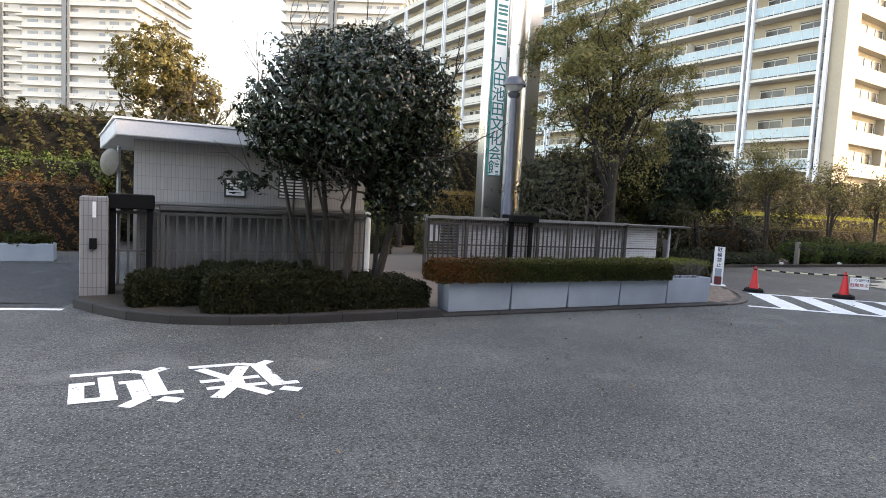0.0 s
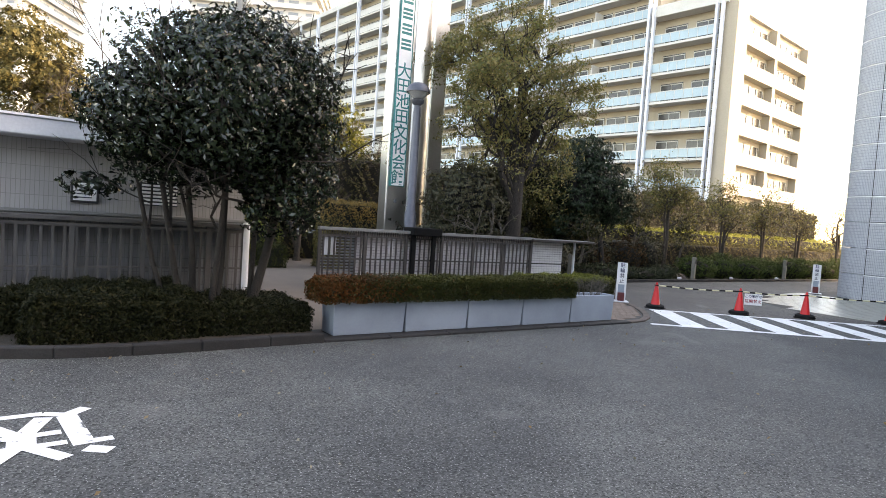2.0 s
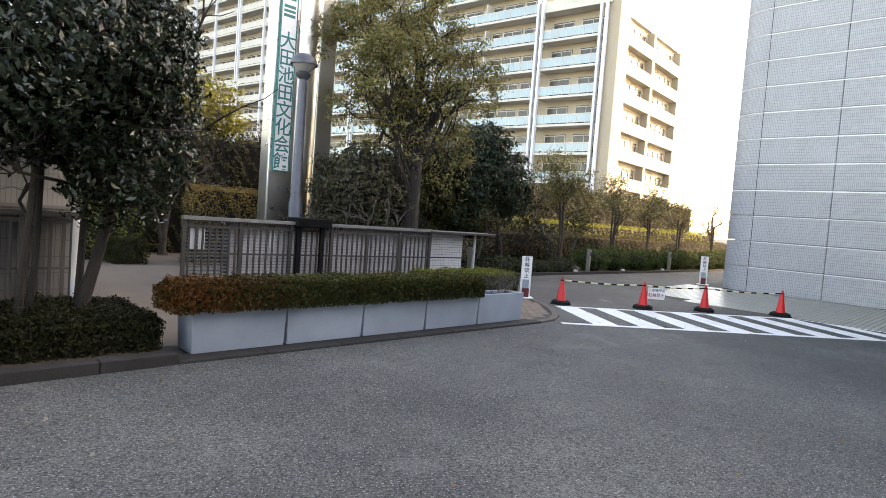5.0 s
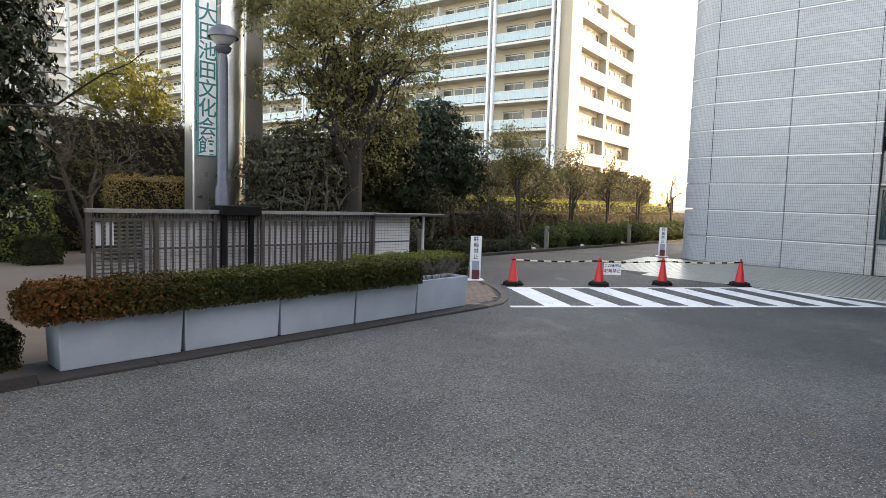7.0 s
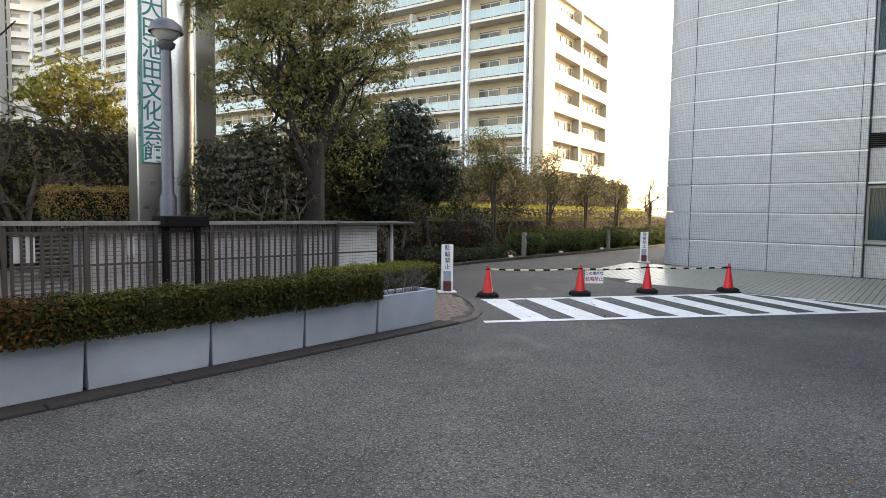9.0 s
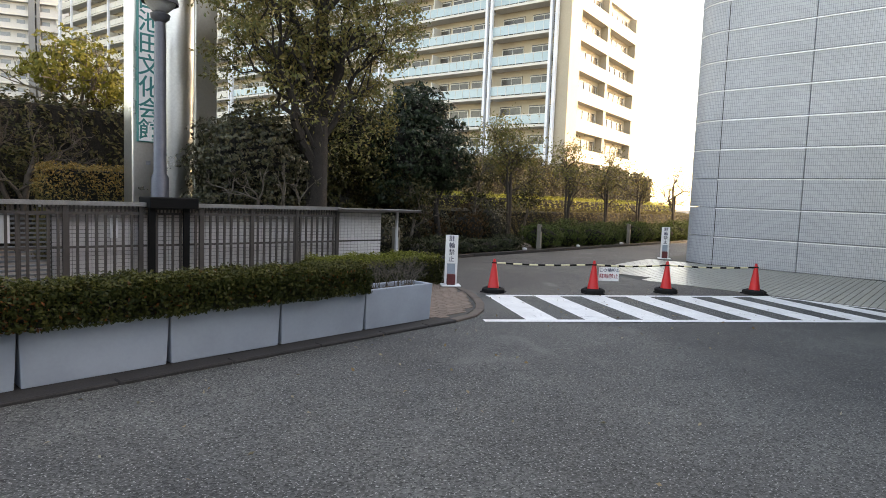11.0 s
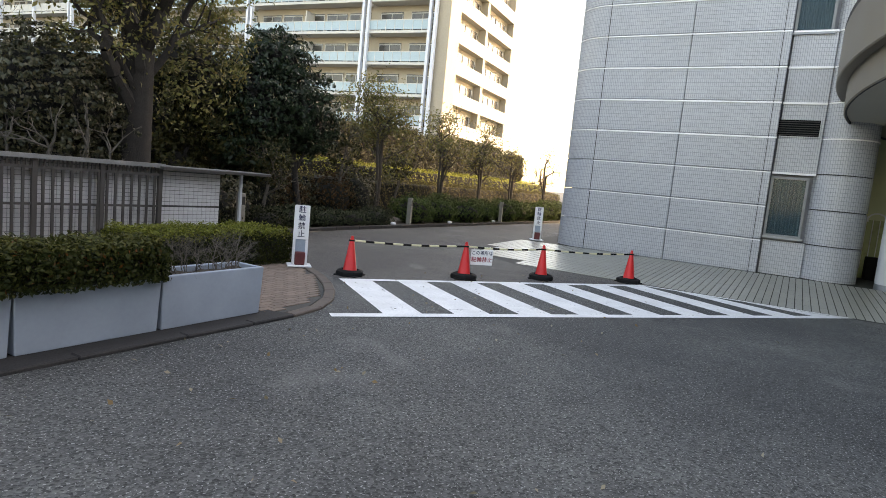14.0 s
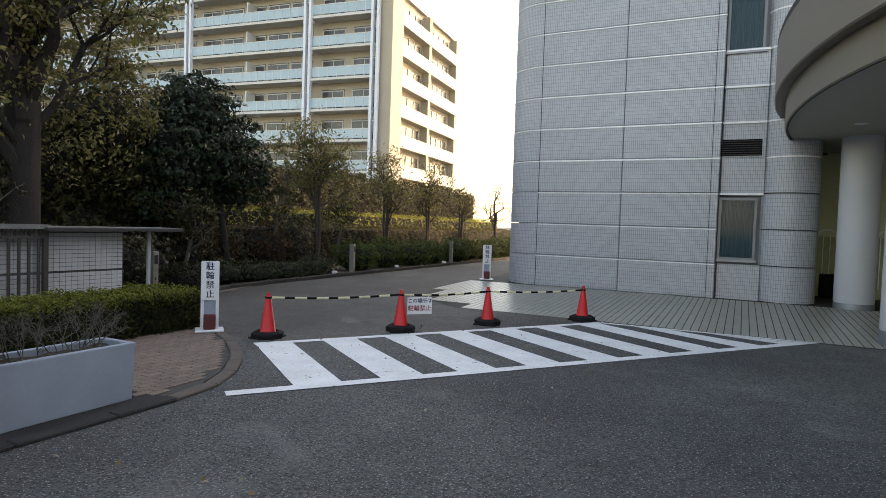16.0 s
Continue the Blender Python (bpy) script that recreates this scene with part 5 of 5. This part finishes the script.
# round evergreen in the gate bed
tree("evergreen_tree", -11.0, -0.3, 0.1, [(-0.35, 0.1, -0.75, 0.0, 2.1, 0.05), (-0.2, 0.25, -0.35, 0.3, 2.2, 0.055), (-0.05, -0.1, 0.1, -0.2, 2.3, 0.05), (0.1, 0.2, 0.25, 0.4, 2.0, 0.045), (0.55, 0.1, 1.0, 0.0, 2.1, 0.08), (0.65, 0.3, 0.7, 0.3, 1.8, 0.05), (-0.5, 0.2, -1.0, 0.3, 2.0, 0.04)],
     [(0.05, 0, 3.2, 1.72, 1.6, 1.3), (-0.9, 0.1, 2.95, 0.9, 1.0, 0.8), (0.95, -0.1, 2.35, 0.8, 0.9, 1.0), (0.2, -0.5, 3.35, 1.4, 1.1, 1.1), (-1.5, 0.9, 1.95, 0.5, 0.16, 0.14)],
     L_DARK, 66000, 0.084, 21, "dense round glossy evergreen tree on several thin stems", gap=0.06, inner=0.5, clump=0.17, wide=0.42)
# camphor-like tree behind the fence
tree("broadleaf_tree", -0.7, 4.95, 0.02, [(0, 0, 0.1, 0.1, 3.6, 0.38), (0.1, 0.1, 0.3, 0.2, 6.4, 0.16, 3.3), (0.05, 0.05, -1.2, -0.2, 4.6, 0.085, 2.7), (0.08, 0.08, 1.1, 0.0, 4.8, 0.08, 2.9), (0.2, 0.1, -0.7, 0.3, 6.2, 0.07, 4.4)],
     [(-0.1, 0.2, 5.0, 2.1, 1.7, 1.6), (0.3, 0.2, 6.6, 1.75, 1.5, 1.5), (-1.3, 0.3, 3.9, 1.1, 1.2, 1.1), (1.2, 0.2, 4.3, 1.5, 1.3, 1.5), (1.3, 0.1, 3.0, 1.3, 1.1, 0.9), (0.2, 0.3, 7.8, 1.1, 1.0, 0.8)],
     L_OAK, 31000, 0.1, 31, "tall broadleaf tree with thin olive and brownish leaves", M_BARK, 0.42, 0.3, 0.32, depth=4, spread=0.6, reach=0.26, tips=0.84, tuft=0.14)
# rounded twiggy bush by the pylon
tree("twiggy_bush", -2.0, 5.5, 0.02, [(-0.4, -0.7, -0.5, -1.0, 1.6, 0.04), (0.0, -0.8, 0.1, -1.05, 1.7, 0.04), (0.5, -0.7, 0.6, -0.9, 1.6, 0.035), (-0.8, -0.5, -1.0, -0.7, 1.7, 0.035)],
     [(-0.05, 0, 2.45, 1.4, 1.1, 1.2), (0.9, 0.2, 2.1, 1.0, 0.9, 1.0), (-0.1, 0, 1.5, 1.45, 1.0, 0.8)], L_BUSH, 38000, 0.085, 41, "rounded twiggy bush with dull olive-brown leaves", M_PALEBARK, 0.06, 0.75, 0.2, depth=2, reach=0.13, stem_core=0.7)
# dark evergreens
tree("dark_evergreen", 5.6, 6.9, 0.02, [(0.2, -0.2, 0.1, 0.2, 2.4, 0.12), (-0.5, 0.3, -0.8, 0.5, 2.6, 0.09)],
     [(-0.3, 0.4, 3.5, 1.65, 1.5, 1.6), (-1.4, 0.2, 3.2, 1.4, 1.2, 1.6), (0.6, 0.2, 3.0, 1.15, 1.0, 1.15), (-0.7, 0.3, 4.6, 1.15, 1.0, 0.95), (-1.7, 0.3, 2.0, 1.1, 1.0, 0.9)],
     L_PINE, 36000, 0.125, 51, "dense dark bluish-green evergreen tree", M_BARK, 0.1, 0.6, 0.26, reach=0.22, stem_core=0.6)
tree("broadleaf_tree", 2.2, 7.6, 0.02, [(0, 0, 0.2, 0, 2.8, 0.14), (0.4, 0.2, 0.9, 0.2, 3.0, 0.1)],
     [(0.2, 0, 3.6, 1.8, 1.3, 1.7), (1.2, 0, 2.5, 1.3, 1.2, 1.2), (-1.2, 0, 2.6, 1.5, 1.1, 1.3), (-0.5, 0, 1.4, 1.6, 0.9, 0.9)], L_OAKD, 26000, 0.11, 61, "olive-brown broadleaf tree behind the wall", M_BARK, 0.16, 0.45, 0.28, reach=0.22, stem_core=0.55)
tree("pollard_tree", 6.9, 9.5, 0.02, [(0, 0, 0, 0, 4.2, 0.12)], [(0.5, 0, 4.9, 1.1, 0.9, 0.4), (-0.4, 0, 5.4, 0.7, 0.7, 0.35)], L_GOLD, 1800, 0.12, 71, "pollarded tree with yellow-green tufts", M_BARKG, 0.3, 0.3, 0.3)
for i, (x, y, zt, n, rr) in enumerate(((10.0, 7.0, 5.5, 9000, 1.15), (14.6, 7.0, 5.0, 3000, 1.0), (18.2, 7.0, 4.9, 2600, 1.1), (22.0, 7.0, 4.4, 900, 1.0), (26.8, 7.0, 4.8, 900, 1.2))):
    tree("pollard_tree", x, y, 0.02, [(0, 0, 0.1, 0, zt * 0.52, 0.1), (0, 0, -0.25, 0, zt * 0.66, 0.06)],
         [(0, 0, zt * 0.78, rr, rr, zt * 0.2), (-0.6, 0, zt * 0.62, rr * 0.8, rr * 0.8, zt * 0.13), (0.6, 0, zt * 0.6, rr * 0.8, rr * 0.8, zt * 0.13)], L_OAK, int(n * 0.55), 0.11, 80 + i, "pollarded roadside tree with thin winter leaves", M_BARKD, 0.35, 0.25, 0.35, "pollards along the drive", 4, spread=0.75, reach=0.3, tips=0.8, tuft=0.17)
for i, (x, y, s) in enumerate(((8.0, 7.2, 1.0), (12.3, 7.8, 0.8), (3.8, 6.2, 0.7))):
    tree("young_tree", x, y, 0.02, [(0, 0, 0.25, 0, 1.9 * s, 0.06)], [(0.1, 0, 2.5 * s, 0.8, 0.8, 0.9 * s)], L_IVY, 1700, 0.1, 95 + i, "slender bent young tree in the bed", M_BARKG, 0.3, 0.3, 0.3)
tree("golden_tree", -3.2, 13.6, 0.02, [(0, 0, 0.1, 0, 4.0, 0.12), (0.1, 0, -0.6, 0, 4.4, 0.07)], [(0, 0, 5.4, 1.4, 1.2, 0.95), (-0.8, 0, 5.0, 0.8, 0.8, 0.6), (0.9, 0, 4.7, 0.8, 0.8, 0.7)], L_GOLD, 7000, 0.13, 101, "yellow-green tree above the back hedge", M_BARKG, 0.22, 0.35, 0.35)
tree("golden_tree", -13.6, 20.5, 0.02, [(0, 0, 0, 0, 4.5, 0.2)], [(0, 0, 7.0, 2.1, 1.8, 2.0), (1.6, 0, 6.0, 1.4, 1.4, 1.2)], L_TAN, 18000, 0.17, 103, "yellow-brown tree beyond the booth", M_BARKG, 0.15, 0.4, 0.5)
for i, (x, y, h) in enumerate(((-11.4, 19, 3.4), (-9.6, 18, 3.2), (-16.4, 17, 2.6), (-7.4, 14, 2.3), (-5.2, 11.5, 2.0), (-1.2, 14, 3.0), (-19.5, 16, 2.8))):
    tree("bare_tree", x, y, 0.02, [(0, 0, 0.2, 0, h, 0.11), (0.1, 0, -0.5, 0, h * 1.05, 0.08)], [(0, 0, h * 1.3, h * 0.6, h * 0.6, h * 0.45)], L_IVY, 900, 0.1, 110 + i, "bare winter tree with fine grey-brown twigs", M_BARKD, 0.4, 0.3, 0.4, "bare trees behind the hedge", 5, spread=0.6)

# ---- hedges and shrubs ----
hedge("bed_hedge", -13.3, -1.28, -11.3, 0.75, 0.1, 0.66, L_BED, 48000, 0.04, 13, "low dark azalea hedge in the gate bed", tilt=-0.1, wob=0.05)
hedge("bed_hedge", -14.3, -0.45, -13.2, 0.7, 0.1, 0.55, L_BED, 22000, 0.04, 12, "low dark azalea hedge beside the gate pillar", tilt=-0.1, wob=0.05)
hedge("bed_hedge", -11.5, -1.2, -9.72, 0.6, 0.1, 0.5, L_BED, 32000, 0.04, 14, "lower dark azalea hedge at the end of the gate bed", tilt=-0.1, wob=0.05)
hedge("ivy_wall", -26, 12.3, 36, 13.6, 0.02, 4.1, L_IVY, 130000, 0.135, 15, "tall wall of ivy and winter shrubs behind the grounds", tilt=0.9, wob=0.4)
# upper leaves take a brighter lime that stands for sun on the band
hedge("clipped_hedge", 6.5, 9.6, 34, 11.6, 0.02, 2.1, L_TAN, 26000, 0.09, 16, "long lime-green clipped hedge on the upper tier, sunlit in its top colour", tilt=0.9, wob=0.16, extra=(L_BANK, lambda p, rng: rng.uniform(0, 1, len(p)) < np.clip((p[:, 2] - 1.35) / 0.25, 0, 0.95)))
hedge("clipped_hedge", 8.0, 8.4, 34, 9.4, 0.02, 1.5, L_TAN, 30000, 0.075, 17, "brownish clipped hedge below the lime one", tilt=0.9, wob=0.16)
# rust is the hedge's own; the top's extra brightness is sunlight in the colour
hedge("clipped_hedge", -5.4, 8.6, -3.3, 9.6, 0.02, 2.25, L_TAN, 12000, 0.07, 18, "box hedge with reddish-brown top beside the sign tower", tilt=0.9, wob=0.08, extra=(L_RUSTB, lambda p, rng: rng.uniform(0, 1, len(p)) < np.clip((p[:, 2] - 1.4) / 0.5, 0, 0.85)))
hedge("clipped_hedge", -14, 9.8, -6.4, 11.8, 0.02, 1.75, L_LIME, 24000, 0.08, 19, "olive green hedge along the inner path", tilt=0.9, wob=0.2, extra=(L_GREEN, lambda p, rng: rng.uniform(0, 1, len(p)) < 0.5))
hedge("clipped_hedge", -7.4, 8.7, -6.5, 9.6, 0.02, 0.75, L_HEDGE, 3000, 0.06, 20, "small square green hedge by the path")
hedge("clipped_hedge", -30, 9.0, -15.2, 11.0, 0.02, 1.9, L_RUST, 34000, 0.09, 22, "rust-brown azalea bank beyond the gate", tilt=0.9, wob=0.3)
hedge("clipped_hedge", -30, 11.0, -15.2, 12.2, 0.02, 2.6, L_GREEN, 26000, 0.1, 23, "green shrubs above the azalea bank", tilt=0.9, wob=0.3)
for i in range(5):
    shrub(3.4 + i * 1.22, 5.8 + 0.1 * math.sin(i * 3.1), 0.02, 0.82, 0.62, 0.52 + 0.06 * math.sin(i * 1.7), L_GREY, 3400, 0.07, 130 + i, "low rounded grey-green shrub along the drive", "low shrubs along the drive")
for i in range(9):
    x = 10.1 + i * 1.95
    shrub(x + 0.9, 6.0 + 0.15 * math.sin(i * 2.7), 0.02, 0.88, 0.85, 1.0 + 0.08 * math.sin(i * 1.9), L_GREEN, 7500, 0.07, 200 + i, "rounded clipped green shrub along the drive", "rounded green shrubs along the drive")
for i in range(7):
    shrub(2.3 + i * 1.15, 7.6 + 0.4 * math.sin(i * 2.0), 0.02, 0.9, 0.8, 1.5 + 0.3 * math.sin(i * 1.3), L_RUST if i % 2 else L_BUSH, 3000, 0.085, 150 + i, "reddish-brown winter shrub in the bed", "brown shrubs in the bed")
for i in range(5):
    shrub(-1.6 + i * 1.0, 5.3 + 0.5 * math.sin(i * 2.0), 0.02, 0.75, 0.6, 1.25, L_BUSH, 2600, 0.085, 160 + i, "dull green shrub behind the tiled wall", "shrubs behind the wall")
for i in range(2):
    shrub(1.6 + 1.2 * i, 4.9, 0.02, 0.5, 0.5, 0.6, L_BED, 1500, 0.06, 170 + i, "small rounded shrub by the wall end", "small shrubs")

# bollards, ground lamps, stones
for x, y in ((9.75, 5.3), (17.3, 5.3), (1.55, 4.45)):
    b = thing("marker_post", x, y, 0.02, 10, "pale stone marker post beside the drive", "post", "marker posts")
    bm = B()
    box(bm, -0.075, -0.075, 0, 0.075, 0.075, 0.98)
    soft(bm, 0.015, 2)
    part("shaft", bm, M_STONE, b)
    bm = B()
    box(bm, -0.05, -0.079, 0.72, 0.05, -0.074, 0.9)
    part("plate", bm, M_KERB, b)
for x, y in ((8.6, 5.15), (12.4, 5.15), (16.3, 5.15)):
    g = thing("ground_lamp", x, y, 0.02, 0, "small white ground lamp at the kerb", "lamp", "ground lamps")
    bm = B()
    lathe(bm, [(0.05, 0), (0.05, 0.08), (0.09, 0.1), (0.08, 0.15), (0.001, 0.17)], 14)
    part("head", bm, M_WHITE, g, smooth=True)
rw = thing("wall_retaining", 8.1, 7.75, 0, 0, "low stacked stone retaining wall among shrubs", "wall", kind="structure")
bm = B()
box(bm, 0, 0.05, 0, 2.6, 0.4, 1.4)
part("core", bm, M_JOINT, rw)
bm = B()
box(bm, 0.008, 0, 0.008, 0.392, 0.06, 0.152)
soft(bm, 0.012, 1)
me = to_mesh(bm, M_STONE, "stone")
for r in range(8):
    for k in range(6):
        piece("stone", me, rw, 0.2 * (r % 2) + k * 0.4, 0, 0.02 + r * 0.165)
bm = B()
box(bm, -0.05, -0.05, 1.38, 2.7, 0.5, 1.48)
part("cap", bm, M_STONE, rw)
for x, y in ((-16.6, 6.6), (-18.3, 6.7), (-8.9, 8.6), (-10.2, 8.7)):
    q = thing("stone_planter", x, y, 0.0, 0, "grey concrete trough planter", "planter", "trough planters")
    bm = B()
    box(bm, -0.65, -0.25, 0, 0.65, 0.25, 0.42 if x < -12 else 0.28)
    soft(bm, 0.02, 1)
    part("trough", bm, M_CONC, q)
    if x < -12:
        foliage("plant", q, L_HEDGE, [(0, 0, 0.5, 0.65, 0.3, 0.2)], 500, 0.16, 190, 0.1, 0.2, 0.25)

# ---- small paving pieces ----
bm = B()
box(bm, 0.005, 0.005, 0, 0.205, 0.098, 0.01)
me = to_mesh(bm, M_PAVER, "brick")
bricks = thing("pavement_corner", 0, 0, 0.012, 0, "weathered red-brown brick paving at the rounded corner", "pavement", kind="structure")
bm = B()
prism(bm, [(-3.05, -1.4), (-2.4, -1.32), (-1.95, -1.1), (-1.5, -0.75), (-1.1, -0.35), (-0.72, 0.1), (-0.38, 0.65), (-0.1, 1.25), (0.2, 2.1), (0.65, 3.0), (-1.2, 3.0), (-1.2, 0.8), (-3.05, 0.8)], -0.02, 0.003)
part("sand_bed", bm, M_JOINT, bricks)


def in_corner(x, y):
    pts = [(-3.05, -1.36), (-2.4, -1.3), (-1.95, -1.08), (-1.5, -0.72), (-1.1, -0.33), (-0.72, 0.12), (-0.38, 0.66), (-0.1, 1.25), (0.2, 2.1)]
    if x < -3.05 or x > 0.2 or y > 2.4:
        return False
    for (xa, ya), (xb, yb) in zip(pts[:-1], pts[1:]):
        if xa <= x <= xb:
            return y > ya + (yb - ya) * (x - xa) / (xb - xa) + 0.03
    return False


count, far_b = 0, []
for r in range(38):
    for k in range(17):
        x, y = -3.05 + 0.21 * k + 0.105 * (r % 2), -1.4 + 0.103 * r
        if in_corner(x + 0.1, y) and y < 1.2:
            if count < 300:
                piece("brick", me, bricks, x, y, 0.002)
            else:
                far_b.append((x, y))
            count += 1
bm = B()
for x, y in far_b:
    box(bm, x + 0.005, y + 0.005, 0.002, x + 0.205, y + 0.098, 0.012)
if far_b:
    part("far_bricks", bm, M_PAVER, bricks)["kind"] = "stuff"

# ribbed tiles of the hall pavement
PITCH, TL = 0.135, 0.6
near, rest = [], []
for i in range(8):
    for j in range(134):
        x, y = 4.66 + i * TL, 0.9 - (j + 1) * PITCH
        lim = -0.9 if x < 5.0 else (0.2 if x < 5.7 else (0.55 if x < 6.6 else 0.9))
        if y + PITCH > lim or x > 9.0:
            continue
        (near if -6.5 < y < -1.2 else rest).append((x, y))
bm = B()
box(bm, 0.003, 0.008, -0.004, TL - 0.003, PITCH - 0.008, 0.004)
me = to_mesh(bm, M_TILEPAVE, "tile")
slope = -math.atan2(0.118, 4.6)
for x, y in near[:300]:
    o = piece("tile", me, tile_pave, x, y, pave_z(x, y))
    o.rotation_euler = (0, slope, 0)
bm = B()
for x, y in near[300:] + rest:
    z, z2 = pave_z(x, y) + 0.004, pave_z(x + TL, y) + 0.004
    bm.faces.new([bm.verts.new(p) for p in ((x + 0.003, y + 0.008, z), (x + TL - 0.003, y + 0.008, z2), (x + TL - 0.003, y + PITCH - 0.008, z2), (x + 0.003, y + PITCH - 0.008, z))])
part("far_tiles", bm, M_TILEPAVE, tile_pave)["kind"] = "stuff"
